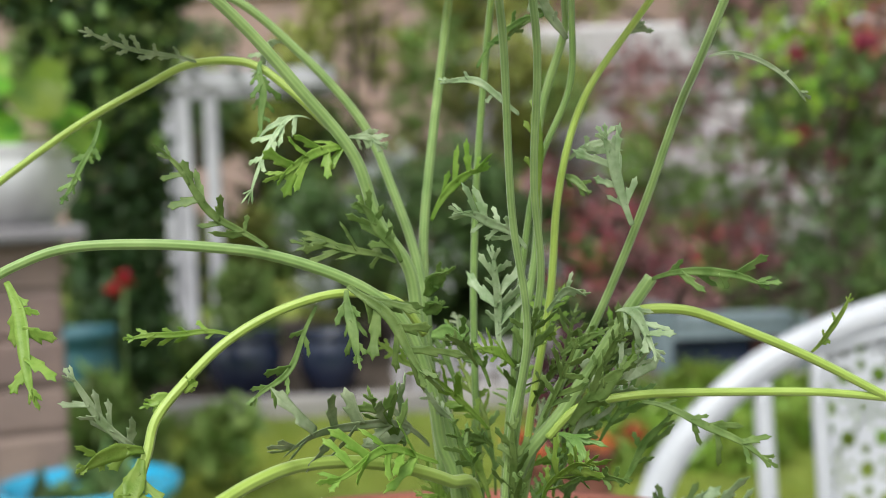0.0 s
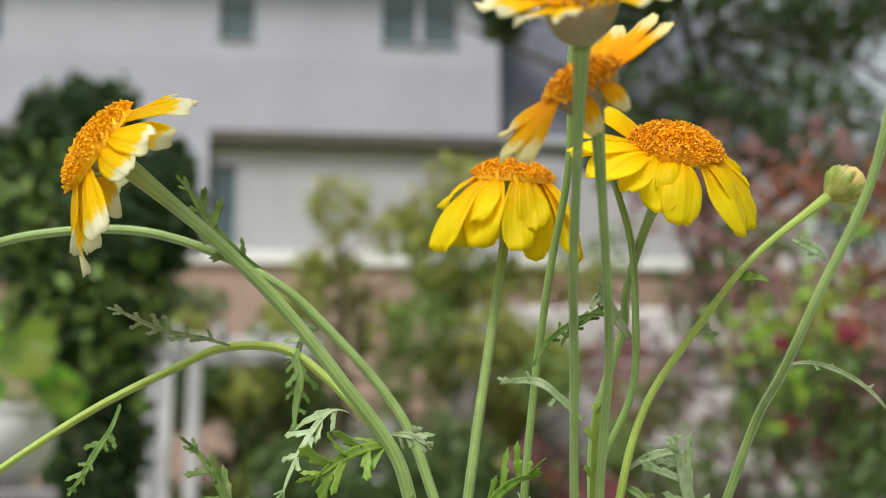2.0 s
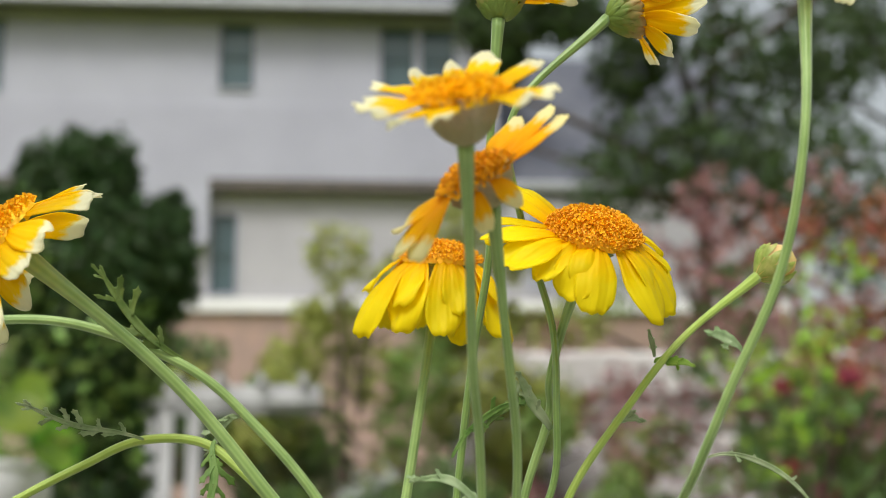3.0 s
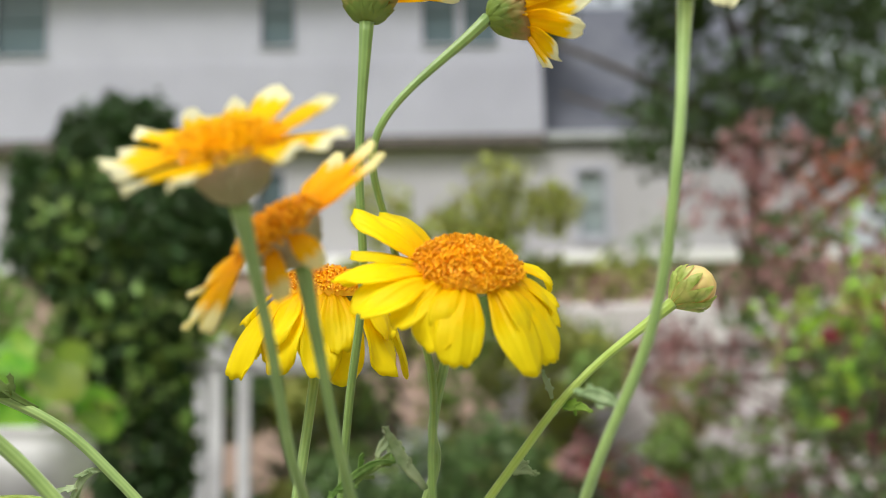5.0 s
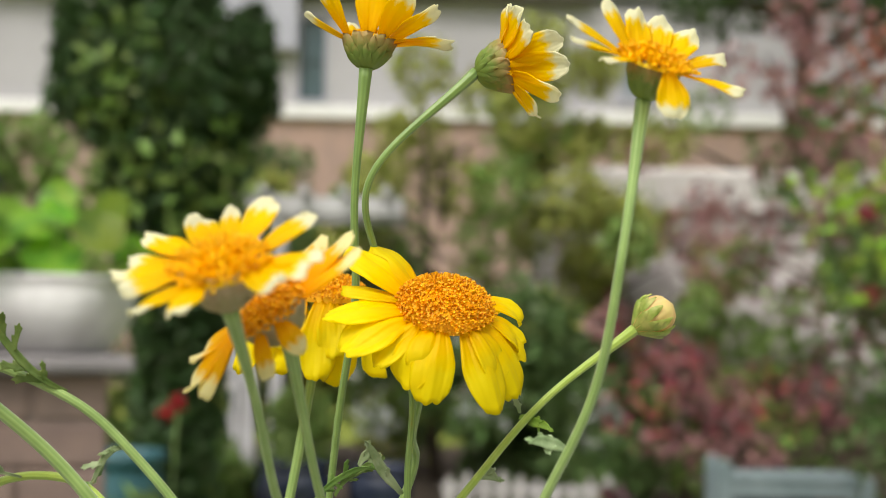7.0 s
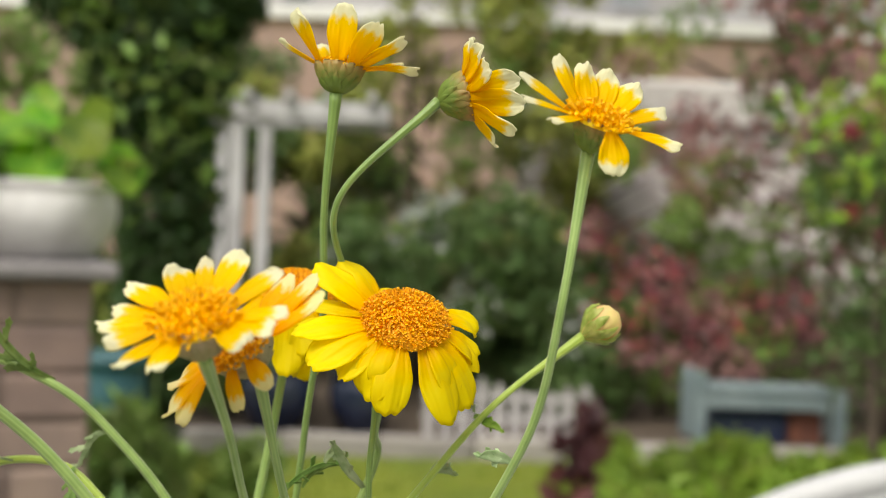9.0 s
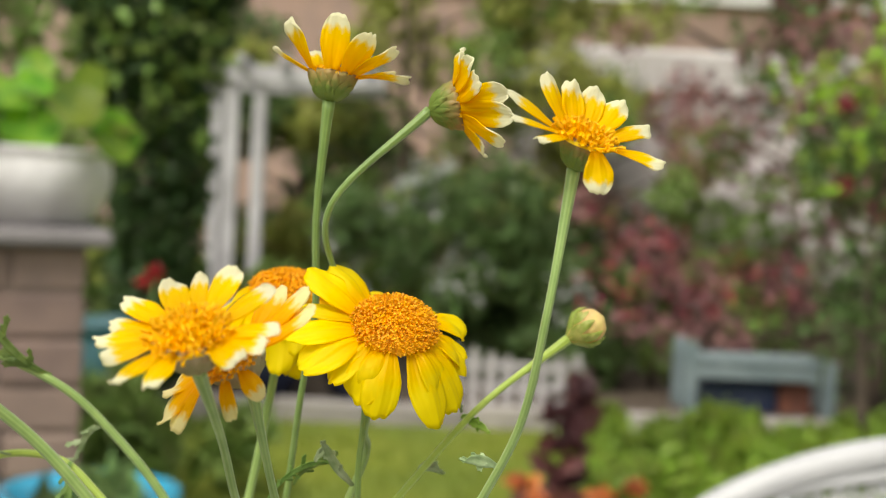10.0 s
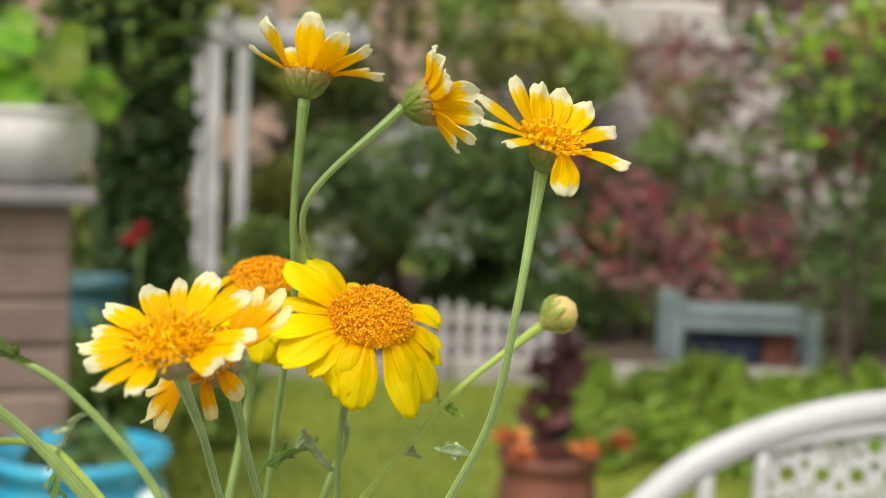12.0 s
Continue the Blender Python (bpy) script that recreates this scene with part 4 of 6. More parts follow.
# white cast patio chair
def chair():
    c = thing("patio_chair", (0.51, 1.1, 0.02), "white cast metal patio chair with a pierced floral back", "chair")
    cx, y, size = 0.522, 1.115, 1.17

    def P(x, z):
        return (cx + size * x, y + 0.10 * (z - 0.7), max(0.43, 0.895 + size * (z - 0.957)))

    half = [(0.306, 0.553), (0.305, 0.64), (0.297, 0.745), (0.274, 0.824), (0.226, 0.878), (0.172, 0.913), (0.09, 0.941)]
    arc = [P(-x, z) for x, z in half] + [P(0, 0.9515)] + [P(x, z) for x, z in reversed(half)]
    part("back_frame", tube("back_frame", arc, 0.0145, 0.0145, M["white_metal"], 90, 14), c)

    def top(x):
        return 0.934 - 1.0 * x * x

    # pierced panel: large holes between rosettes of small ones
    hole_at = []
    pitch = 0.056
    for j in range(-1, 11):
        for i in range(-5, 6):
            bx, bz = (i + 0.5 * (j % 2)) * pitch, 0.48 + j * pitch * 0.866
            hole_at.append((bx, bz, 0.0042))
            for q in range(8):
                th = q * math.pi / 4
                hole_at.append((bx + 0.0098 * math.cos(th), bz + 0.0098 * math.sin(th), 0.0027))
                hole_at.append((bx + 0.0165 * math.cos(th + 0.39), bz + 0.0165 * math.sin(th + 0.39), 0.0031 if q % 2 else 0.0022))
            for th in (0.0, math.pi / 3, 2 * math.pi / 3):
                hole_at.append((bx + 0.5 * pitch * math.cos(th), bz + 0.5 * pitch * math.sin(th), 0.0069))
            for th in (math.pi / 6, math.pi / 2):
                hole_at.append((bx + 0.577 * pitch * math.cos(th), bz + 0.577 * pitch * math.sin(th), 0.0043))
    g = 0.0013
    gx = np.arange(-0.146, 0.1461, g)
    gz = np.arange(0.565, 0.94, g)
    mx, mz = gx[:-1] + g / 2, gz[:-1] + g / 2
    keep = (mz[None, :] < top(mx)[:, None])
    for hx, hz, hr in hole_at:
        keep &= np.hypot(mx[:, None] - hx, mz[None, :] - hz) > hr
    index = -np.ones((len(gx), len(gz)), int)
    verts, faces = [], []
    for i, k in zip(*np.nonzero(keep)):
        quad = []
        for a, e in ((i, k), (i + 1, k), (i + 1, k + 1), (i, k + 1)):
            if index[a, e] < 0:
                index[a, e] = len(verts)
                verts.append(P(gx[a], gz[e]))
            quad.append(int(index[a, e]))
        faces.append(tuple(quad))
    panel = part("back_panel", mesh_of("back_panel", verts, faces, M["white_metal"]), c, "pierced white floral panel")
    so = panel.modifiers.new("thickness", "SOLIDIFY")
    so.thickness = 0.004
    for s in (-1, 1):
        part("panel_edge", tube("panel_edge", [P(s * 0.147, 0.555), P(s * 0.147, 0.7), P(s * 0.147, 0.912)], 0.0075, 0.0075, M["white_metal"], 20, 10), c)
        part("upright", tube("upright", [P(s * 0.192, 0.555), P(s * 0.192, 0.7), P(s * 0.192, 0.895)], 0.0085, 0.0085, M["white_metal"], 20, 10), c)
    part("panel_top", tube("panel_top", [P(x, top(x)) for x in (-0.147, -0.11, -0.05, 0, 0.05, 0.11, 0.147)], 0.008, 0.008, M["white_metal"], 40, 10), c)
    part("seat", lathe("seat", [(0.0, 0.012), (0.30, 0.008), (0.325, 0.0), (0.325, -0.018), (0.0, -0.018)], (cx, y - 0.24, 0.43), M["white_metal"], 40), c)
    for sx in (-1, 1):
        for yy, out in ((y + 0.0, 0.04), (y - 0.36, -0.03)):
            part("leg", tube("leg", [(cx + sx * 0.24, yy, 0.42), (cx + sx * 0.215, yy + out * 0.3, 0.22), (cx + sx * 0.24, yy + out, 0.02)], 0.014, 0.012, M["white_metal"], 16, 10), c)


chair()


# the potted crown daisy
plant = thing("crown_daisy", (-0.04, 0.34, 0.883), "flowering crown daisy with ribbed green stems and feathery leaves", "flower plant")


def stem(kind, points, r0, r1, mat="stem", n=70, flare=1.0):
    return part("stem", tube("stem", points, r0, r1, M[mat], n, 32, 8, 0.05, True, flare), plant, {"stem_bright": "fresh yellow-green stem"}.get(mat, ""))


def leaf(base, tip, sag, lobes, lobe_len, wide, mat, face=0.0):
    """A cut leaf from base to tip that bows upward by sag of its length: a winged midrib, lobes that widen to two or three teeth, and a toothed end."""
    rng = random.Random(round(base[0] * 1e5) + round(tip[2] * 1e5))
    b, t = np.array(base), np.array(tip)
    ax = t - b
    length = np.linalg.norm(ax)
    ax = ax / length
    side = np.cross(ax, (0.0, -1.0, 0.0))
    side /= np.linalg.norm(side)
    turn = radians(face + rng.uniform(-20, 20))
    nor = np.cross(side, ax)
    side = side * math.cos(turn) + nor * math.sin(turn)
    nor = np.cross(side, ax)
    lift = np.array((0, 0, 1.0)) * sag * length
    wob = [rng.uniform(-0.025, 0.025) * length for _ in range(4)]
    twist = rng.uniform(-0.4, 0.4)

    def rib(u):
        c = b + ax * length * u + lift * 4 * u * (1 - u) + side * (wob[0] * math.sin(5 * u) + wob[1] * math.sin(9 * u)) + nor * wob[2] * math.sin(6 * u)
        a = twist * u
        sd = side * math.cos(a) + nor * math.sin(a)
        return c, sd, np.cross(sd, ax)

    verts, faces = [], []
    n = 18
    hw = 0.00046 * min(wide, 1.8)
    for k in range(n + 1):
        u = k / n
        c, sd, nr = rib(u)
        wing = 1.0 + (0.6 + 0.8 * lobe_len * 4) * max(0.0, math.sin(math.pi * min(1.0, u * 0.95))) ** 2 * (0.85 + 0.12 * math.sin(2 * math.pi * u * max(2, lobes)))
        w = hw * wing * (1 if u < 0.9 else max(0.3, (1 - u) / 0.1))
        verts += [c - sd * w + nr * w * 0.25, c - nr * 0.00014, c + sd * w + nr * w * 0.25]
    for k in range(n):
        a = 3 * k
        faces += [(a, a + 1, a + 4, a + 3), (a + 1, a + 2, a + 5, a + 4)]

    def lobe(u, angle, ll, wd):
        c, sd, nr = rib(u)
        d = ax * math.cos(angle) + sd * math.sin(angle)
        e = -ax * math.sin(angle) + sd * math.cos(angle)
        s = 1.0 if angle >= 0 else -1.0
        bend, curl, roll, blunt = rng.uniform(-0.1, 0.5), rng.uniform(-0.8, 0.45), rng.uniform(-0.9, 0.9), rng.uniform(0.7, 1.5)

        def q(f, w, drop=0.0):
            return c + d * (ll * f) + e * (wd * w) + ax * (bend * ll * f * f) + nr * (curl * ll * f * f + roll * wd * w - drop * wd)

        o = len(verts)
        for f, w in ((0.0, 1.5), (0.22, 0.8), (0.48, 0.8), (0.74, 1.0)):
            verts.extend([q(f, -w), q(f, 0, 0.25), q(f, w)])
        for m in range(3):
            a = o + 3 * m
            faces.extend([(a, a + 1, a + 4, a + 3), (a + 1, a + 2, a + 5, a + 4)])
        a = o + 9
        k = len(verts)
        verts.extend([q(0.93, -1.7 * blunt), q(0.86, -0.5), q(1.04 + 0.1 * rng.random(), rng.uniform(-0.3, 0.3)), q(0.86, 0.5), q(0.9, 1.5 * blunt)])
        faces.extend([(a, k + 1, k), (a, a + 1, k + 1), (a + 1, k + 2, k + 1), (a + 1, k + 3, k + 2), (a + 1, a + 2, k + 3), (a + 2, k + 4, k + 3)])
        # one tooth on the edge that faces the leaf's end, and sometimes one on the other
        k = len(verts)
        verts.append(q(0.64, -s * rng.uniform(1.9, 3.0)))
        lower = (o + 4 - int(s), o + 7 - int(s))
        faces.append((*lower, k) if s > 0 else (*reversed(lower), k))
        if rng.random() < 0.6:
            verts.append(q(0.54, s * rng.uniform(1.7, 2.6)))
            upper = (o + 4 + int(s), o + 7 + int(s))
            faces.append((*upper, k + 1) if s < 0 else (*reversed(upper), k + 1))

    pairs = max(2, round(lobes * 0.6)) if lobes else 0
    for k in range(pairs):
        for s in (-1, 1):
            if rng.random() < 0.1:
                continue
            u = 0.12 + 0.74 * (k + 0.5 + rng.uniform(-0.3, 0.3)) / pairs
            ll = 1.18 * lobe_len * length * (0.35 + 0.75 * math.sin(math.pi * min(1.0, 0.12 + u * 0.75))) * rng.uniform(0.6, 1.25)
            lobe(u, s * rng.uniform(0.6, 1.15), ll, (0.0002 + 0.06 * ll) * (0.75 + 0.25 * min(wide, 1.8)) * rng.uniform(0.8, 1.25))
    end = max(0.1, lobe_len * 0.7) * length
    for angle, k in ((0.0, 1.0), (-0.6, 0.7), (0.55, 0.75)):
        lobe(0.93, angle + rng.uniform(-0.1, 0.1) + 1e-3, end * k, (0.00015 + 0.045 * end) * (0.75 + 0.25 * min(wide, 1.8)))
    ob = part("leaf", mesh_of("leaf", verts, faces, M[mat], True), plant)
    ob.modifiers.new("rounding", "SUBSURF").levels = 1
    ob.modifiers["rounding"].render_levels = 1
    so = ob.modifiers.new("thickness", "SOLIDIFY")
    so.thickness, so.offset = 0.00014, 0.0
    return ob


def petal_mesh(c, n, e1, e2, phi, r, length, width, rise, droop, cup, twist, mat, seed):
    """A petal that leaves the disc's rim at angle phi (degrees), rises above the disc's plane by rise and bends down by droop."""
    rng = random.Random(seed)
    ph = radians(phi)
    rad = e1 * math.cos(ph) + e2 * math.sin(ph)
    across = n.cross(rad)
    rows, cols = 13, 13
    tw = radians(twist)
    p = c + rad * r
    pts, dirs = [], []
    for i in range(rows):
        s = i / (rows - 1)
        el = radians(rise - droop * (s ** 0.8))
        d = rad * math.cos(el) + n * math.sin(el)
        pts.append(p.copy())
        dirs.append(d)
        p = p + d * (length / (rows - 1))
    depth, cut = rng.uniform(0.015, 0.075), rng.uniform(0.2, 0.4)
    verts, faces, uvs = [], [], []
    k1, k2 = rng.uniform(0.8, 1.3), rng.uniform(0, 6)
    for i in range(rows):
        s = i / (rows - 1)
        d = dirs[i]
        ac = (across * math.cos(tw * s) + d.cross(across) * math.sin(tw * s)).normalized()
        nl = ac.cross(d) * -1
        w = width * 0.5 * (0.34 + 0.66 * min(1.0, s / 0.45) ** 0.8) * (1.0 if s < 0.62 else math.sqrt(max(0.0, 1 - 0.5 * ((s - 0.62) / 0.38) ** 2)))
        for j in range(cols):
            u = 2 * j / (cols - 1) - 1
            end = (s ** 5) * (0.04 * u * u + 0.08 * abs(u) ** 5 + depth * math.exp(-((u - cut) * 5) ** 2) + 0.6 * depth * math.exp(-((u + cut + 0.1) * 5) ** 2)) * length
            off = -cup * width * u * u * (0.4 + 0.6 * s) + 0.022 * width * math.cos(2.0 * math.pi * u + 0.5 * math.sin(k2)) + 0.09 * width * math.sin(4 * s * k1 + 2.0 * u + k2) * s + 0.05 * width * math.sin(9 * s + 3 * u + 2 * k2) * s * s
            verts.append(pts[i] + ac * (w * u) - d * end + nl * off)
            uvs.append((u * 0.5 + 0.5, s))
    for i in range(rows - 1):
        for j in range(cols - 1):
            a = i * cols + j
            faces.append((a, a + 1, a + cols + 1, a + cols))
    return mesh_of("petal", verts, faces, mat, True, uvs)


def florets(c, n, e1, e2, r, dome, count, size, tall, mat, seed, sink=0.0):
    """The domed disc: small tubes in a spiral, joined into one mesh over a dome."""
    rng = np.random.default_rng(seed)
    verts, faces = [], []
    for i in range(7):
        a = (i / 6) * math.pi / 2
        for k in range(24):
            th = 2 * math.pi * k / 24
            verts.append(c + (e1 * math.cos(th) + e2 * math.sin(th)) * (r * 0.97 * math.cos(a)) + n * (dome * math.sin(a) - 0.0006))
    for i in range(6):
        for k in range(24):
            faces.append((i * 24 + k, i * 24 + (k + 1) % 24, (i + 1) * 24 + (k + 1) % 24, (i + 1) * 24 + k))
    for k in range(count):
        q = math.sqrt((k + 0.5) / count)
        th = k * 2.399963 + rng.normal() * 0.05
        rad = e1 * math.cos(th) + e2 * math.sin(th)
        z = dome * math.sqrt(max(0.0, 1 - (q * 0.985) ** 2))
        if sink:
            z -= sink * max(0.0, 1 - q * 2.2)
        foot = c + rad * (r * q) + n * (z - 0.0007)
        up = (n * (0.55 + 0.6 * (1 - q)) + rad * (0.25 + 0.9 * q) + Vector(rng.normal(size=3)) * 0.22).normalized()
        h = tall * rng.uniform(0.65, 1.35)
        s = size * rng.uniform(0.8, 1.2)
        sa = up.cross(Vector((0.31, 0.52, 0.79))).normalized()
        sb = up.cross(sa)
        o = len(verts)
        for f, g in ((0.0, 0.75), (0.55, 0.7), (1.0, 1.15)):
            for m in range(5):
                a = 2 * math.pi * m / 5 + k
                verts.append(foot + up * (h * f) + (sa * math.cos(a) + sb * math.sin(a)) * (s * g))
        verts.append(foot + up * (h * 0.78))
        for ring in range(2):
            for m in range(5):
                m2 = (m + 1) % 5
                faces.append((o + ring * 5 + m, o + ring * 5 + m2, o + ring * 5 + 5 + m2, o + ring * 5 + 5 + m))
        for m in range(5):
            faces.append((o + 10 + m, o + 10 + (m + 1) % 5, o + 15))
    return mesh_of("disc", verts, faces, mat, False)


def calyx_mesh(c, n, e1, e2, r, depth, mat, seed, rows=4, per_row=13, open_=1.0):
    """A cup of overlapping scale-like bracts under a flower head."""
    rng = random.Random(seed)
    verts, faces, uvs = [], [], []
    prof = [(0.20, -depth * 1.10), (0.36, -depth * 0.98), (0.58, -depth * 0.74), (0.84, -depth * 0.42), (0.90, -depth * 0.05)]
    for rr, z in prof:
        for k in range(20):
            th = 2 * math.pi * k / 20
            verts.append(c + (e1 * math.cos(th) + e2 * math.sin(th)) * (r * rr * 0.96) + n * z)
            uvs.append((0.2, 0.3))
    for i in range(4):
        for k in range(20):
            faces.append((i * 20 + k, i * 20 + (k + 1) % 20, (i + 1) * 20 + (k + 1) % 20, (i + 1) * 20 + k))
    for row in range(rows):
        f0 = row / rows
        for k in range(per_row):
            th = 2 * math.pi * (k + 0.5 * (row % 2) + rng.uniform(-0.12, 0.12)) / per_row
            wdt = 2 * math.pi / per_row * 0.66
            o = len(verts)
            for a, wd, out in ((0.0, 0.6, 0.0), (0.20, 0.86, 0.035), (0.38, 0.62, 0.05), (0.56, 0.10, 0.045 + rng.uniform(0, 0.05))):
                f = min(1.08, f0 + a * 0.95)
                z = np.interp(f, (0, 0.3, 0.55, 0.8, 1.1), (-depth * 1.04, -depth * 0.9, -depth * 0.62, -depth * 0.3, depth * 0.12))
                rr = r * (np.interp(f, (0, 0.3, 0.55, 0.8, 1.1), (0.34, 0.58, 0.80, 0.97, 1.05 * open_)) + 1.5 * out + 0.012 * row)
                for s in (-1, 0, 1):
                    t2 = th + s * wdt * wd
                    bulge = 1.12 if s == 0 else 0.93
                    verts.append(c + (e1 * math.cos(t2) + e2 * math.sin(t2)) * (rr * bulge) + n * float(z))
                    uvs.append((row / max(1, rows - 1), a / 0.56))
            for i in range(3):
                for j in range(2):
                    a = o + i * 3 + j
                    faces.append((a, a + 1, a + 4, a + 3))
    return mesh_of("calyx", verts, faces, mat, True, uvs)


def flower(place, normal, disc_r, dome, petals, mat, calyx_r, calyx_d, disc=("floret", 300, 0.0005, 0.0014), bract="bract", seed=1, sink=0.0, label=""):
    """A flower head: calyx, disc and petals, each (angle, length, width, rise, droop) or with cup and twist after that. Returns its foot."""
    c, n = Vector(place), Vector(normal).normalized()
    e1 = (Vector((1, 0, 0)) - n * n.x).normalized()
    e2 = n.cross(e1)
    head = part("flower_head", calyx_mesh(c, n, e1, e2, calyx_r, calyx_d, M[bract], seed, 4, 10), plant, label)
    d = part("disc", florets(c, n, e1, e2, disc_r, dome, disc[1], disc[2], disc[3], M[disc[0]], seed, sink), head, "golden orange disc of tiny florets")
    rng = random.Random(seed)
    for k, p in enumerate(petals):
        phi, ln, wd, rise, droop, *more = p
        cup, twist = more if more else (rng.uniform(0.05, 0.16), rng.uniform(-14, 14))
        lift = n * (0.0003 * (k % 3) - 0.0004)
        ob = part("petal", petal_mesh(c + lift, n, e1, e2, phi, disc_r * 0.9, ln, wd, rise, droop, cup, twist, M[mat], seed * 50 + k), head)
        so = ob.modifiers.new("thickness", "SOLIDIFY")
        so.thickness, so.offset = 0.00022, 0.0
    return c - n * calyx_d * 1.05


def ring(n, ln, wd, rise, droop, seed, start=0.0, jitter=0.12):
    rng = random.Random(seed)
    return [(start + 360 * (k + rng.uniform(-0.25, 0.25)) / n, ln * rng.uniform(1 - jitter, 1 + jitter), wd * rng.uniform(0.85, 1.15), rise + rng.uniform(-8, 8), droop + rng.uniform(-12, 12)) for k in range(n)]


# flower heads
mm = 0.001
foot_main = flower((-0.0076, 0.3218, 1.0602), (0.10, -0.55, 0.83), 9.2 * mm, 5.0 * mm,
                   [(-8, 11 * mm, 6.8 * mm, -5, 55), (352, 13 * mm, 7.3 * mm, -20, 45), (334, 15 * mm, 7.6 * mm, -22, 48), (319, 16.5 * mm, 8.4 * mm, -18, 46), (300, 17.8 * mm, 8.6 * mm, -20, 32),
                    (263, 16 * mm, 8.4 * mm, -14, 46), (249, 14 * mm, 9.0 * mm, 2, 75), (214, 16.5 * mm, 9.0 * mm, 6, 38), (196, 17 * mm, 7.9 * mm, 10, 25), (184, 15 * mm, 6.8 * mm, 0, 20),
                    (157, 16 * mm, 8.5 * mm, 40, 34), (138, 14 * mm, 8.5 * mm, 38, 44), (118, 12 * mm, 7.9 * mm, 0, 60), (95, 12 * mm, 7.9 * mm, -5, 70), (72, 12 * mm, 7.9 * mm, -5, 70), (50, 12 * mm, 7.9 * mm, -5, 60), (24, 12 * mm, 7.9 * mm, 0, 50), (172, 13 * mm, 5.6 * mm, 5, 8), (256, 11 * mm, 7.6 * mm, 14, 95), (310, 12.5 * mm, 7.0 * mm, -4, 62), (228, 13 * mm, 6.4 * mm, -8, 40)],
                   "petal_yellow", 5.2 * mm, 4.6 * mm, ("floret", 760, 0.00029, 0.0012), "bract_green", 3, label="large yellow daisy head with drooping petals")
foot_mid = flower((-0.0353, 0.3654, 1.0642), (0.06, -0.22, 0.97), 9.4 * mm, 4.8 * mm, ring(11, 20.5 * mm, 9.0 * mm, -46, 34, 5, 4) + ring(7, 13.5 * mm, 7.6 * mm, -30, 48, 6, 20), "petal_yellow", 5.2 * mm, 4.6 * mm, ("floret", 640, 0.00030, 0.0012), "bract_green", 5,
                  label="yellow daisy head with petals hanging down all round")
foot_lf = flower((-0.1243, 0.3235, 1.0578), (-0.80, -0.26, 0.50), 10.2 * mm, 4.6 * mm, ring(13, 17.0 * mm, 7.0 * mm, -27, 20, 7, 0.0, 0.24), "petal_tipped", 5.0 * mm, 4.6 * mm, ("floret_gold", 760, 0.00028, 0.0013), "bract_green", 7,
                 label="orange daisy head with cream-tipped petals bent back")
tuft_petals = [(2, 9.5, 4.6, 8, 14), (33, 11.0, 4.8, 18, 4), (66, 10.6, 5.2, 20, 2), (90, 9.2, 3.2, 22, 0), (112, 9.6, 5.2, 18, 6), (143, 10.6, 5.0, 10, 6), (163, 9.6, 4.2, 8, 6), (180, 10.6, 4.4, 4, 4), (201, 9.2, 4.2, 2, 4), (224, 10.2, 4.2, 0, 4), (250, 8.6, 4.4, 2, 8), (318, 7.6, 5.0, 8, 14), (342, 8.6, 4.8, 8, 12)]
foot_tuft = flower((-0.0414, 0.2547, 1.0644), (-0.13, -0.50, 0.85), 6.2 * mm, 2.2 * mm, [(f, l * mm, w * mm, r, d) for f, l, w, r, d in tuft_petals], "petal_tipped", 4.9 * mm, 6.8 * mm, ("floret_open", 240, 0.00032, 0.0019), "bract_dry", 9, 0.8 * mm,
                   label="open orange daisy head with cream-tipped petals")
foot_tuft2 = flower((-0.0369, 0.2755, 1.0584), (-0.50, -0.46, 0.73), 6.0 * mm, 2.4 * mm,
                    [(8, 13 * mm, 6.6 * mm, 10, 2), (28, 13.5 * mm, 7 * mm, 14, 4), (52, 11.5 * mm, 6.2 * mm, 14, 10), (178, 11.5 * mm, 6 * mm, -4, 10), (192, 14.5 * mm, 7 * mm, -10, 14), (206, 13 * mm, 6 * mm, -16, 18), (258, 8 * mm, 3.8 * mm, -30, 30), (296, 7 * mm, 3.8 * mm, -25, 50)],
                    "petal_faded", 5.0 * mm, 5.6 * mm, ("floret", 220, 0.00036, 0.0013), "bract_dry", 11, label="withering orange daisy head with curled cream tips")
foot_t1 = flower((-0.0243, 0.3302, 1.1161), (0.10, 0.06, 0.99), 4.6 * mm, 2.0 * mm,
                 [(200, 13.6 * mm, 6.6 * mm, 56, 4), (182, 11 * mm, 4.4 * mm, 20, -10), (268, 13.2 * mm, 6.6 * mm, 80, -4), (312, 12.4 * mm, 6.6 * mm, 56, 4), (338, 13.2 * mm, 6.2 * mm, 40, 10), (2, 14 * mm, 5.0 * mm, 18, 22), (14, 11 * mm, 4.6 * mm, 26, 10), (60, 10 * mm, 5 * mm, 45, 10), (120, 10 * mm, 5 * mm, 45, 10)],
                 "petal_tipped", 4.5 * mm, 5.6 * mm, ("floret_open", 80, 0.0004, 0.0009), "bract", 13, label="upright orange daisy head with white-tipped petals")
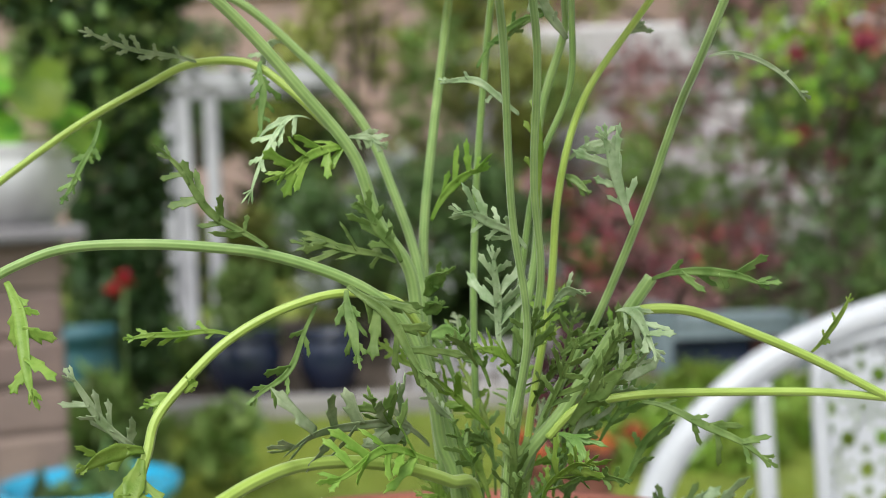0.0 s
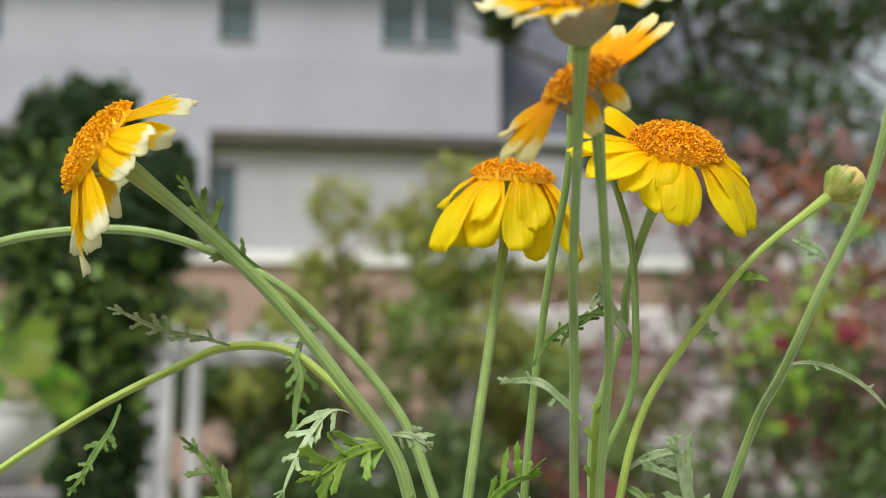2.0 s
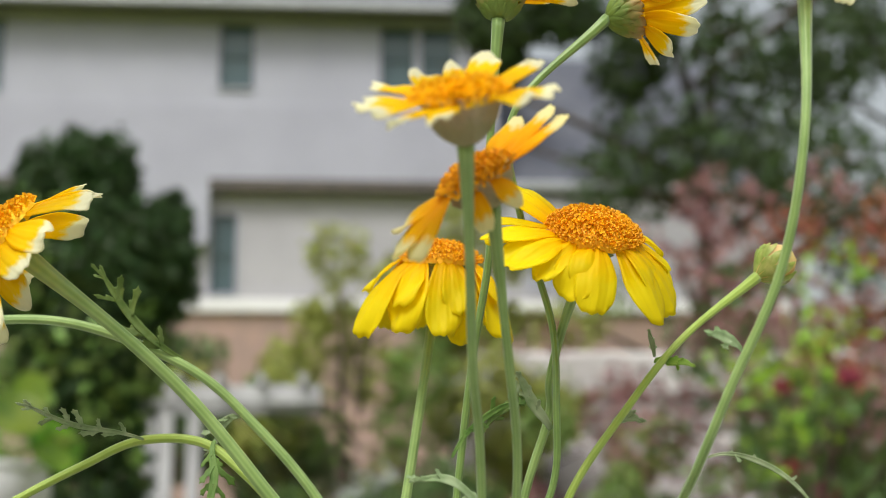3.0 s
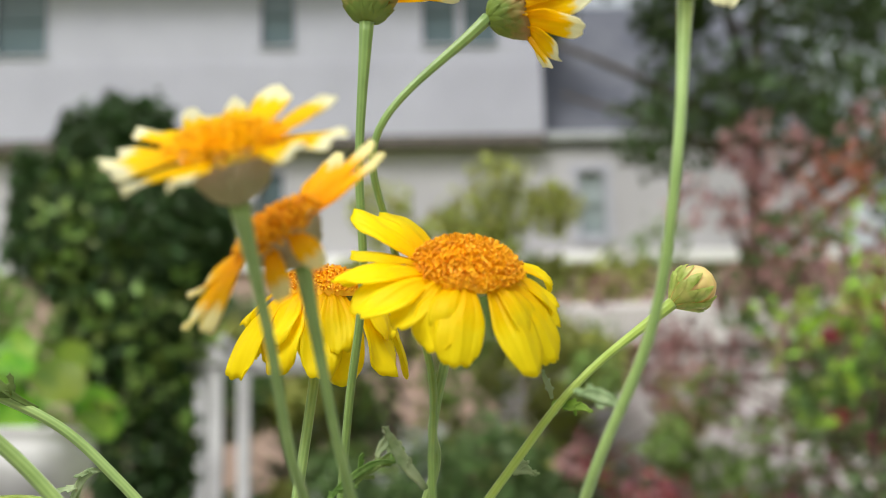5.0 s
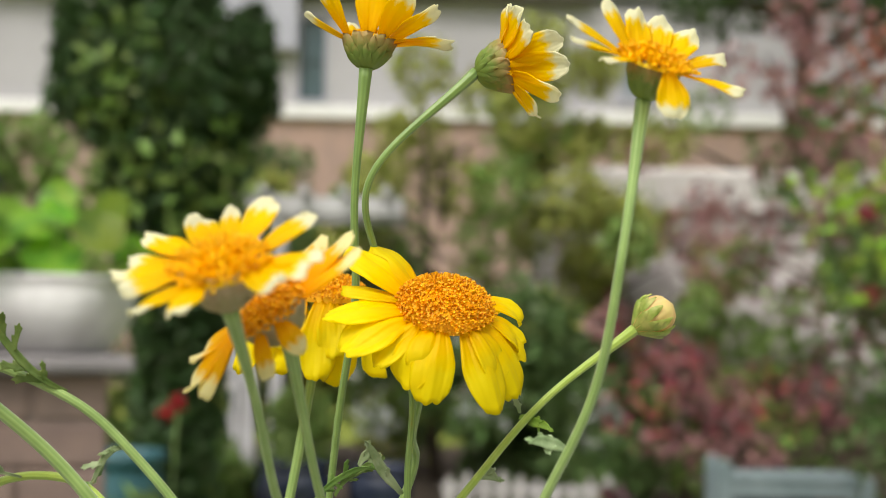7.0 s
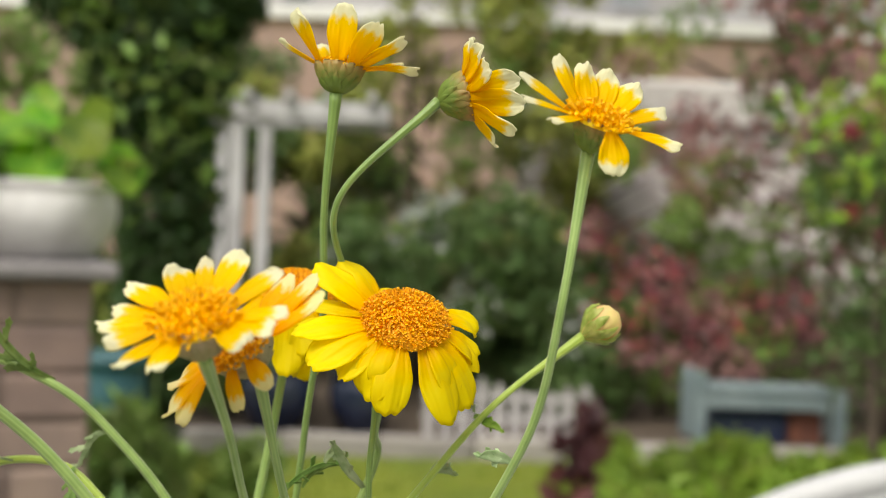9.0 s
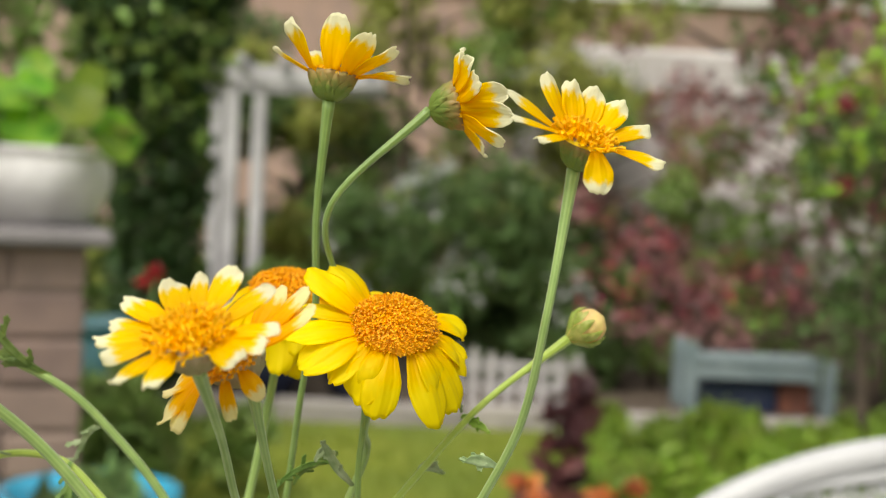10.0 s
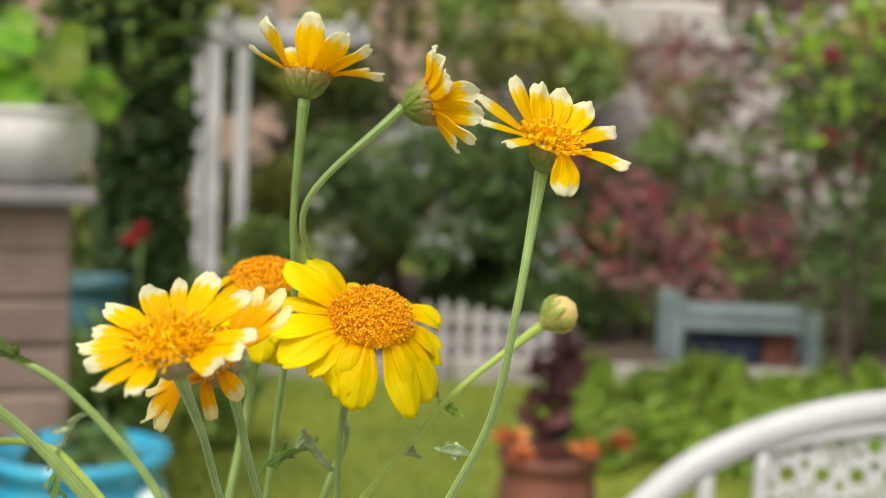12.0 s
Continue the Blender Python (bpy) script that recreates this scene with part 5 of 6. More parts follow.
foot_t2 = flower((0.0041, 0.3244, 1.1103), (0.93, -0.05, 0.22), 4.6 * mm, 1.8 * mm,
                 [(90, 15 * mm, 5.6 * mm, 10, -4), (108, 14.5 * mm, 5.6 * mm, 16, 0), (66, 12 * mm, 5.8 * mm, 24, 4), (190, 9 * mm, 5.6 * mm, 30, 10), (215, 10 * mm, 5.8 * mm, 34, 10), (240, 11 * mm, 6.0 * mm, 34, 8), (258, 15 * mm, 6.0 * mm, 50, 2), (278, 16 * mm, 6.0 * mm, 44, 0), (298, 14.5 * mm, 5.6 * mm, 36, 4), (150, 10 * mm, 5.6 * mm, 30, 10), (30, 10 * mm, 5.6 * mm, 30, 10), (330, 10 * mm, 5.6 * mm, 30, 10)],
                 "petal_tipped", 4.5 * mm, 6.0 * mm, ("floret_open", 80, 0.0004, 0.0009), "bract", 15, label="sideways orange daisy head with white-tipped petals")
foot_t3 = flower((0.0269, 0.2828, 1.1017), (0.25, -0.34, 0.90), 5.2 * mm, 2.0 * mm,
                 [(2, 12 * mm, 4.8 * mm, 2, 4), (30, 11 * mm, 5.4 * mm, 30, 16), (58, 11 * mm, 5.4 * mm, 40, 10), (84, 11.5 * mm, 5.4 * mm, 44, 4), (108, 11 * mm, 5.4 * mm, 44, 2), (134, 12 * mm, 5.2 * mm, 40, 2), (166, 13 * mm, 4.5 * mm, 20, 2), (184, 11 * mm, 4.1 * mm, 4, 2), (212, 7.5 * mm, 4.3 * mm, -6, 10), (292, 8.8 * mm, 6.0 * mm, -30, 42)],
                 "petal_tipped", 3.9 * mm, 6.0 * mm, ("floret_open", 130, 0.0004, 0.0022), "bract", 17, label="open orange daisy head with narrow white-tipped petals")


def bud(place, axis, r):
    """A plump closed bud: folded pale petals wrapped by three rings of long pointed bracts."""
    c, n = Vector(place), Vector(axis).normalized()
    e1 = (Vector((0, -1, 0)) - n * (n @ Vector((0, -1, 0)))).normalized()
    e2 = n.cross(e1)
    low, high = -1.15 * r, 1.0 * r

    def at(s, th, k=1.0):
        rad = r * float(np.interp(s, (0, 0.12, 0.3, 0.5, 0.7, 0.86, 1.0), (0.27, 0.52, 0.86, 1.0, 0.94, 0.76, 0.40)))
        return c + (e1 * math.cos(th) + e2 * math.sin(th)) * (rad * k) + n * (low + (high - low) * s)

    rng = random.Random(19)
    verts, faces = [], []
    for per, s0, s1, wide, k in ((9, 0.30, 0.80, 0.25, 0.97), (9, 0.12, 0.62, 0.29, 1.01), (9, 0.0, 0.44, 0.31, 1.04)):
        turn = rng.uniform(0, 1)
        for m in range(per):
            th = 2 * math.pi * (m + turn + rng.uniform(-0.12, 0.12)) / per
            end = s1 * rng.uniform(0.9, 1.05)
            o = len(verts)
            for f, w in ((0, 0.8), (0.25, 1.0), (0.5, 0.95), (0.75, 0.62), (0.92, 0.3), (1.0, 0.04)):
                sv = s0 + (end - s0) * f
                for u in (-1, 0, 1):
                    verts.append(at(min(sv, 1.04), th + u * wide * w, k + (0.05 if u == 0 else -0.02) + 0.07 * f * f))
            for i in range(5):
                for j in range(2):
                    q = o + 3 * i + j
                    faces.append((q, q + 1, q + 4, q + 3))
    b = part("flower_bud", mesh_of("flower_bud", verts, faces, M["bract_bud"], True), plant, "closed green flower bud with scaly bracts")
    verts, faces = [], []
    for i in range(12):
        for k in range(24):
            th = 2 * math.pi * k / 24
            verts.append(at(i / 11, th, (0.95 + 0.05 * math.cos(8 * th)) * (0.94 if i < 11 else 0.2)))
    for i in range(11):
        for k in range(24):
            faces.append((i * 24 + k, i * 24 + (k + 1) % 24, (i + 1) * 24 + (k + 1) % 24, (i + 1) * 24 + k))
    part("bud_tip", mesh_of("bud_tip", verts, faces, M["bud_tip"], True), b, "cream bud tip of folded petals")
    return c + n * low * 1.02


foot_bud = bud((0.0392, 0.3461, 1.0599), (0.80, 0.0, 0.55), 4.7 * mm)

# stems
feet = {"main": foot_main, "mid": foot_mid, "lf": foot_lf, "tuft": foot_tuft, "tuft2": foot_tuft2, "t1": foot_t1, "t2": foot_t2, "t3": foot_t3, "bud": foot_bud}
looks = {"bud": "stem_bright", "ar": "stem_bright", "l2": "stem_bright", "l3": "stem_bright", "r2": "stem_bright", "r3": "stem_bright", "t1": "stem_dull", "t2": "stem_dull"}


LINES = {}


def flower_stem(kind, points, r0, r1):
    pts = list(points)
    if kind in feet:
        pts[-1] = tuple(feet[kind])
    LINES[kind] = pts
    slim = 0.64 if kind in ("t1", "t2", "t3", "main", "tuft", "tuft2") else 0.74
    stem(kind, pts, slim * r0, slim * r1, looks.get(kind, "stem"), 40 + 8 * len(pts), 1.75 if kind in feet else 1.0)


flower_stem("lf", [(-0.0414, 0.3381, 0.8840), (-0.0418, 0.3391, 0.9091), (-0.0452, 0.3400, 0.9325), (-0.0505, 0.3407, 0.9533), (-0.0526, 0.3410, 0.9711), (-0.0593, 0.3408, 0.9827), (-0.0643, 0.3398, 0.9980), (-0.0755, 0.3378, 1.0129), (-0.0883, 0.3348, 1.0281), (-0.1019, 0.3297, 1.0408), (-0.1173, 0.3243, 1.0520)], 0.0021, 0.0017)
flower_stem("bk", [(-0.0423, 0.3409, 0.8840), (-0.0455, 0.3450, 0.9147), (-0.0482, 0.3493, 0.9438), (-0.0497, 0.3535, 0.9698), (-0.0553, 0.3575, 0.9906), (-0.0624, 0.3606, 1.0078), (-0.0774, 0.3620, 1.0256), (-0.0932, 0.3617, 1.0388), (-0.1194, 0.3611, 1.0485), (-0.1449, 0.3624, 1.0480), (-0.1667, 0.3645, 1.0420)], 0.0017, 0.0013)
flower_stem("ar", [(-0.0691, 0.3452, 1.0047), (-0.0784, 0.3486, 1.0142), (-0.0881, 0.3517, 1.0211), (-0.1016, 0.3542, 1.0216), (-0.1131, 0.3558, 1.0167), (-0.1286, 0.3562, 1.0085), (-0.1448, 0.3555, 0.9975), (-0.1610, 0.3545, 0.9850)], 0.0014, 0.001)
flower_stem("l1", [(-0.0421, 0.3353, 0.8840), (-0.0442, 0.3340, 0.9209), (-0.0473, 0.3333, 0.9323), (-0.0487, 0.3325, 0.9423), (-0.0521, 0.3317, 0.9548), (-0.0562, 0.3310, 0.9624), (-0.0622, 0.3303, 0.9675), (-0.0706, 0.3295, 0.9720), (-0.0814, 0.3287, 0.9759), (-0.0908, 0.3280, 0.9780), (-0.1085, 0.3273, 0.9799), (-0.1260, 0.3265, 0.9798), (-0.1375, 0.3257, 0.9762), (-0.1443, 0.3250, 0.9722)], 0.0021, 0.0014)
flower_stem("l2", [(-0.0500, 0.3350, 0.9570), (-0.0561, 0.3322, 0.9648), (-0.0683, 0.3294, 0.9674), (-0.0815, 0.3267, 0.9645), (-0.0932, 0.3239, 0.9584), (-0.1023, 0.3211, 0.9501), (-0.1077, 0.3183, 0.9436), (-0.1094, 0.3156, 0.9371), (-0.1108, 0.3128, 0.9320), (-0.1115, 0.3100, 0.9269)], 0.0013, 0.0014)
flower_stem("l3", [(-0.0389, 0.3360, 0.8840), (-0.0398, 0.3350, 0.9193), (-0.0464, 0.3275, 0.9251), (-0.0561, 0.3200, 0.9301), (-0.0676, 0.3125, 0.9336), (-0.0783, 0.3050, 0.9348), (-0.0863, 0.2975, 0.9336), (-0.0937, 0.2900, 0.9309)], 0.0021, 0.0017)
flower_stem("mid", [(-0.0413, 0.3408, 0.8840), (-0.0438, 0.3441, 0.9010), (-0.0459, 0.3477, 0.9184), (-0.0475, 0.3515, 0.9367), (-0.0482, 0.3557, 0.9563), (-0.0480, 0.3601, 0.9776), (-0.0448, 0.3640, 1.0010), (-0.0405, 0.3669, 1.0270), (-0.0354, 0.3684, 1.0560)], 0.0018, 0.0014)
flower_stem("t1", [(-0.0366, 0.3399, 0.8840), (-0.0377, 0.3463, 0.9216), (-0.0373, 0.3511, 0.9574), (-0.0351, 0.3537, 0.9902), (-0.0321, 0.3527, 1.0182), (-0.0297, 0.3469, 1.0394), (-0.0266, 0.3397, 1.0612), (-0.0268, 0.3333, 1.0839), (-0.0252, 0.3284, 1.1093)], 0.0013, 0.0013)
flower_stem("t2", [(-0.0339, 0.3382, 0.8840), (-0.0323, 0.3381, 0.9145), (-0.0301, 0.3378, 0.9438), (-0.0271, 0.3372, 0.9705), (-0.0226, 0.3361, 0.9937), (-0.0152, 0.3345, 1.0111), (-0.0145, 0.3321, 1.0269), (-0.0142, 0.3363, 1.0448), (-0.0208, 0.3329, 1.0674), (-0.0230, 0.3234, 1.0867), (-0.0028, 0.3244, 1.1070)], 0.0012, 0.0011)
flower_stem("main", [(-0.0348, 0.3383, 0.8840), (-0.0326, 0.3428, 0.9152), (-0.0285, 0.3468, 0.9457), (-0.0217, 0.3498, 0.9750), (-0.0198, 0.3508, 1.0043), (-0.0133, 0.3485, 1.0258), (-0.0138, 0.3427, 1.0332), (-0.0113, 0.3354, 1.0455), (-0.0110, 0.3273, 1.0556)], 0.0016, 0.0014)
flower_stem("tuft", [(-0.0364, 0.3328, 0.8840), (-0.0350, 0.3292, 0.9088), (-0.0329, 0.3249, 0.9335), (-0.0290, 0.3188, 0.9580), (-0.0324, 0.3110, 0.9843), (-0.0341, 0.3005, 1.0150), (-0.0366, 0.2876, 1.0282), (-0.0383, 0.2743, 1.0435), (-0.0405, 0.2601, 1.0568)], 0.0013, 0.0012)
flower_stem("tuft2", [(-0.0371, 0.3341, 0.8840), (-0.0349, 0.3313, 0.9056), (-0.0323, 0.3280, 0.9270), (-0.0294, 0.3240, 0.9482), (-0.0257, 0.3190, 0.9689), (-0.0274, 0.3121, 0.9901), (-0.0272, 0.3027, 1.0144), (-0.0302, 0.2903, 1.0312), (-0.0352, 0.2770, 1.0514)], 0.0013, 0.0012)
flower_stem("bud", [(-0.0340, 0.3367, 0.8840), (-0.0303, 0.3363, 0.9118), (-0.0262, 0.3360, 0.9389), (-0.0210, 0.3362, 0.9643), (-0.0181, 0.3366, 0.9880), (-0.0118, 0.3369, 1.0082), (0.0007, 0.3378, 1.0256), (0.0150, 0.3399, 1.0419), (0.0342, 0.3429, 1.0570)], 0.0013, 0.001)
flower_stem("t3", [(-0.0336, 0.3342, 0.8840), (-0.0308, 0.3336, 0.9106), (-0.0246, 0.3324, 0.9360), (-0.0117, 0.3300, 0.9591), (-0.0017, 0.3240, 0.9836), (0.0045, 0.3162, 1.0038), (0.0057, 0.3035, 1.0125), (0.0096, 0.2939, 1.0258), (0.0175, 0.2859, 1.0459), (0.0210, 0.2795, 1.0690), (0.0240, 0.2833, 1.0946)], 0.0015, 0.0012)
flower_stem("r1", [(-0.0326, 0.3325, 0.8840), (-0.0315, 0.3300, 0.9224), (-0.0201, 0.3287, 0.9393), (-0.0125, 0.3275, 0.9502), (-0.0057, 0.3263, 0.9604), (-0.0002, 0.3250, 0.9682)], 0.0022, 0.0019)
flower_stem("r2", [(-0.0056, 0.3250, 0.9603), (-0.0006, 0.3242, 0.9613), (0.0078, 0.3233, 0.9605), (0.0173, 0.3225, 0.9568), (0.0328, 0.3217, 0.9497), (0.0493, 0.3208, 0.9405), (0.0601, 0.3200, 0.9339)], 0.0015, 0.0012)
flower_stem("r3", [(-0.0241, 0.3280, 0.9334), (-0.0179, 0.3269, 0.9394), (-0.0113, 0.3257, 0.9415), (-0.0011, 0.3246, 0.9425), (0.0171, 0.3234, 0.9422), (0.0353, 0.3223, 0.9414), (0.0494, 0.3211, 0.9397), (0.0627, 0.3200, 0.9374)], 0.0013, 0.0011)

# leaves
leaf((-0.0006, 0.3230, 0.9679), (0.0229, 0.3180, 0.9652), 0.12, 6, 0.22, 1, "leaf")
leaf((-0.0041, 0.3220, 0.9413), (0.0214, 0.3150, 0.9266), 0.1, 6, 0.17, 1, "leaf")
leaf((0.0342, 0.3220, 0.9503), (0.0425, 0.3200, 0.9622), -0.06, 4, 0.13, 0.8, "leaf_bright")
leaf((-0.0090, 0.3220, 0.9613), (-0.0025, 0.3120, 0.9522), 0.25, 6, 0.3, 1, "leaf_grey")
leaf((0.0120, 0.3175, 1.0152), (0.0310, 0.3130, 1.0041), 0.22, 5, 0.05, 0.7, "leaf_grey")
leaf((-0.0048, 0.3220, 0.9798), (-0.0117, 0.3180, 0.9988), 0.1, 6, 0.24, 1.3, "leaf_grey")
leaf((-0.0149, 0.3400, 0.9953), (-0.0052, 0.3350, 0.9984), 0.12, 4, 0.25, 1, "leaf_grey")
leaf((-0.0174, 0.3400, 0.9917), (-0.0113, 0.3350, 0.9874), 0.1, 3, 0.2, 1, "leaf")
leaf((-0.0005, 0.3440, 1.0239), (0.0050, 0.3400, 1.0240), 0.2, 3, 0.25, 1.3, "leaf_grey")
leaf((0.0093, 0.3430, 1.0374), (0.0153, 0.3350, 1.0351), 0.06, 4, 0.14, 1.2, "leaf_bright")
leaf((0.0094, 0.3430, 1.0383), (0.0073, 0.3380, 1.0433), 0.02, 2, 0.1, 0.7, "leaf_grey")
leaf((0.0152, 0.3030, 1.0338), (0.0078, 0.2980, 1.0357), 0.12, 4, 0.2, 1.3, "leaf_grey")
leaf((-0.0241, 0.3310, 0.9819), (-0.0241, 0.3280, 1.0079), 0.02, 4, 0.10, 2.2, "leaf_bright")
leaf((-0.0295, 0.3150, 1.0041), (-0.0455, 0.3120, 1.0107), 0.18, 4, 0.12, 1, "leaf_grey")
leaf((-0.0358, 0.3360, 1.0165), (-0.0208, 0.3330, 1.0267), 0.2, 6, 0.12, 0.8, "leaf")
leaf((-0.0245, 0.3300, 1.0278), (-0.0218, 0.3300, 1.0308), 0.2, 3, 0.2, 1, "leaf_grey")
leaf((-0.0466, 0.3500, 0.9823), (-0.0353, 0.3450, 0.9941), 0.14, 5, 0.32, 1, "leaf_bright")
leaf((-0.0642, 0.3420, 1.0001), (-0.0806, 0.3300, 0.9931), 0.1, 6, 0.3, 1, "leaf_bright")
leaf((-0.0653, 0.3440, 1.0025), (-0.0574, 0.3400, 1.0000), 0.1, 6, 0.32, 0.7, "leaf_grey")
leaf((-0.0737, 0.3400, 1.0066), (-0.0880, 0.3300, 0.9878), 0.26, 6, 0.16, 0.7, "leaf_grey")
leaf((-0.0851, 0.3500, 1.0213), (-0.0850, 0.3450, 1.0034), 0.08, 7, 0.18, 1, "leaf")
leaf((-0.1001, 0.3520, 1.0218), (-0.1239, 0.3450, 1.0293), -0.06, 8, 0.09, 0.7, "leaf_grey")
leaf((-0.1231, 0.3530, 1.0090), (-0.1315, 0.3480, 0.9909), -0.08, 6, 0.13, 0.8, "leaf")
leaf((-0.0938, 0.3620, 1.0403), (-0.1121, 0.3550, 1.0595), -0.1, 6, 0.17, 1.1, "leaf")
leaf((-0.0802, 0.3640, 1.0271), (-0.0870, 0.3580, 1.0191), 0.25, 5, 0.25, 0.9, "leaf_grey")
leaf((-0.0836, 0.3270, 0.9780), (-0.1059, 0.3250, 0.9991), -0.05, 7, 0.16, 1, "leaf")
leaf((-0.1387, 0.3250, 0.9733), (-0.1299, 0.3100, 0.9498), 0.1, 6, 0.2, 1.6, "leaf_bright")
leaf((-0.0921, 0.3250, 0.9598), (-0.1134, 0.3200, 0.9600), 0.05, 7, 0.11, 0.8, "leaf_bright")
leaf((-0.0738, 0.3290, 0.9650), (-0.0877, 0.3250, 0.9449), -0.12, 5, 0.14, 0.8, "leaf")
leaf((-0.1042, 0.3220, 0.9477), (-0.1097, 0.3200, 0.9463), 0.05, 4, 0.4, 1.2, "leaf_bright")
leaf((-0.1036, 0.3220, 0.9489), (-0.0998, 0.3200, 0.9501), 0.05, 3, 0.4, 1.2, "leaf_bright")
leaf((-0.1104, 0.3150, 0.9373), (-0.1233, 0.3100, 0.9551), -0.1, 6, 0.2, 1, "leaf_grey")
leaf((-0.1098, 0.3140, 0.9379), (-0.1203, 0.3050, 0.9358), 0.14, 3, 0.25, 2.2, "leaf_bright")
leaf((-0.1100, 0.3120, 0.9366), (-0.1121, 0.3050, 0.9274), 0.02, 4, 0.4, 3, "leaf_bright")
leaf((-0.0668, 0.3200, 0.9695), (-0.0510, 0.3120, 0.9505), 0.1, 7, 0.27, 1.2, "leaf")
leaf((-0.0671, 0.3200, 0.9687), (-0.0654, 0.3160, 0.9539), 0.05, 5, 0.22, 1.2, "leaf")
leaf((-0.0556, 0.3350, 0.9734), (-0.0763, 0.3300, 0.9776), 0.08, 7, 0.22, 1, "leaf")
leaf((-0.0505, 0.3250, 0.9336), (-0.0803, 0.3000, 0.9381), 0.14, 9, 0.2, 1.1, "leaf_grey")
leaf((-0.0559, 0.3250, 0.9344), (-0.0627, 0.3100, 0.9469), -0.05, 7, 0.25, 1, "leaf")
leaf((-0.0559, 0.3250, 0.9338), (-0.0569, 0.3150, 0.9480), 0.05, 5, 0.2, 0.9, "leaf_grey")
leaf((-0.0489, 0.3220, 0.9304), (-0.0716, 0.3000, 0.9332), 0.1, 8, 0.22, 1, "leaf_bright")
leaf((-0.0324, 0.3320, 0.9492), (-0.0347, 0.3300, 0.9747), 0.05, 8, 0.2, 1, "leaf_grey")
leaf((-0.0275, 0.3250, 0.9756), (-0.0431, 0.3200, 0.9833), 0.14, 7, 0.24, 1, "leaf_grey")
leaf((-0.0237, 0.3250, 0.9616), (-0.0157, 0.3200, 0.9649), 0.3, 5, 0.2, 1, "leaf_grey")
leaf((-0.0200, 0.3220, 0.9371), (-0.0088, 0.3150, 0.9496), 0.05, 4, 0.3, 2, "leaf")
leaf((-0.0546, 0.3350, 0.9734), (-0.0635, 0.3300, 0.9868), 0.05, 7, 0.26, 1.1, "leaf")
leaf((-0.0498, 0.3300, 0.9659), (-0.0459, 0.3250, 0.9711), 0.1, 3, 0.3, 2, "leaf")
leaf((-0.0488, 0.3300, 0.9573), (-0.0423, 0.3250, 0.9567), 0.1, 4, 0.3, 2, "leaf")
leaf((-0.0501, 0.3300, 0.9622), (-0.0467, 0.3250, 0.9641), 0.1, 3, 0.3, 2, "leaf")
leaf((-0.0156, 0.3330, 1.0219), (-0.0230, 0.3280, 1.0330), -0.05, 4, 0.14, 1.3, "leaf_grey")
leaf((-0.0297, 0.3360, 1.0208), (-0.0197, 0.3330, 1.0289), 0.12, 5, 0.12, 0.8, "leaf")
leaf((-0.0209, 0.3250, 0.9518), (-0.0126, 0.3200, 0.9567), 0.1, 5, 0.25, 1, "leaf")
leaf((-0.0225, 0.3220, 0.9354), (-0.0172, 0.3120, 0.9303), 0.1, 5, 0.3, 1, "leaf")
leaf((-0.0313, 0.3250, 0.9498), (-0.0389, 0.3200, 0.9551), 0.1, 6, 0.3, 1, "leaf_bright")


def base_leaves():
    """The crowd of young leaves round the foot of the stems."""
    rng = random.Random(77)
    for k in range(84):
        a = rng.uniform(0, 2 * math.pi)
        r = rng.uniform(0.004, 0.026)
        x, y = -0.032 + r * math.cos(a), 0.336 + 0.8 * r * math.sin(a)
        z = rng.uniform(0.890, 0.952)
        ln = rng.uniform(0.012, 0.028)
        out = rng.uniform(0.15, 1.0)
        leaf((x, y, z), (x + ln * out * math.cos(a), y + 0.7 * ln * out * math.sin(a), z + ln * rng.uniform(0.1, 0.95)), rng.uniform(-0.05, 0.2), rng.randint(5, 8), rng.uniform(0.14, 0.26), rng.uniform(0.6, 1.1),
             rng.choice(("leaf", "leaf", "leaf_bright", "leaf_grey")))


base_leaves()


def skirt_leaves():
    """Low leaves that spread over the soil and the pot's rim."""
    rng = random.Random(78)
    for k in range(30):
        a = rng.uniform(math.pi * 0.85, math.pi * 2.15)
        r, ln = rng.uniform(0.012, 0.045), rng.uniform(0.018, 0.034)
        x, y = -0.035 + r * math.cos(a), 0.338 + 0.7 * r * math.sin(a)
        z = 0.892 + rng.uniform(0.0, 0.018)
        leaf((x, y, z), (x + ln * math.cos(a), y + 0.6 * ln * math.sin(a), z + ln * rng.uniform(-0.15, 0.55)), rng.uniform(0.05, 0.25), rng.randint(6, 9), rng.uniform(0.16, 0.26), rng.uniform(0.8, 1.3),
             rng.choice(("leaf", "leaf", "leaf_bright", "leaf_grey")))


skirt_leaves()


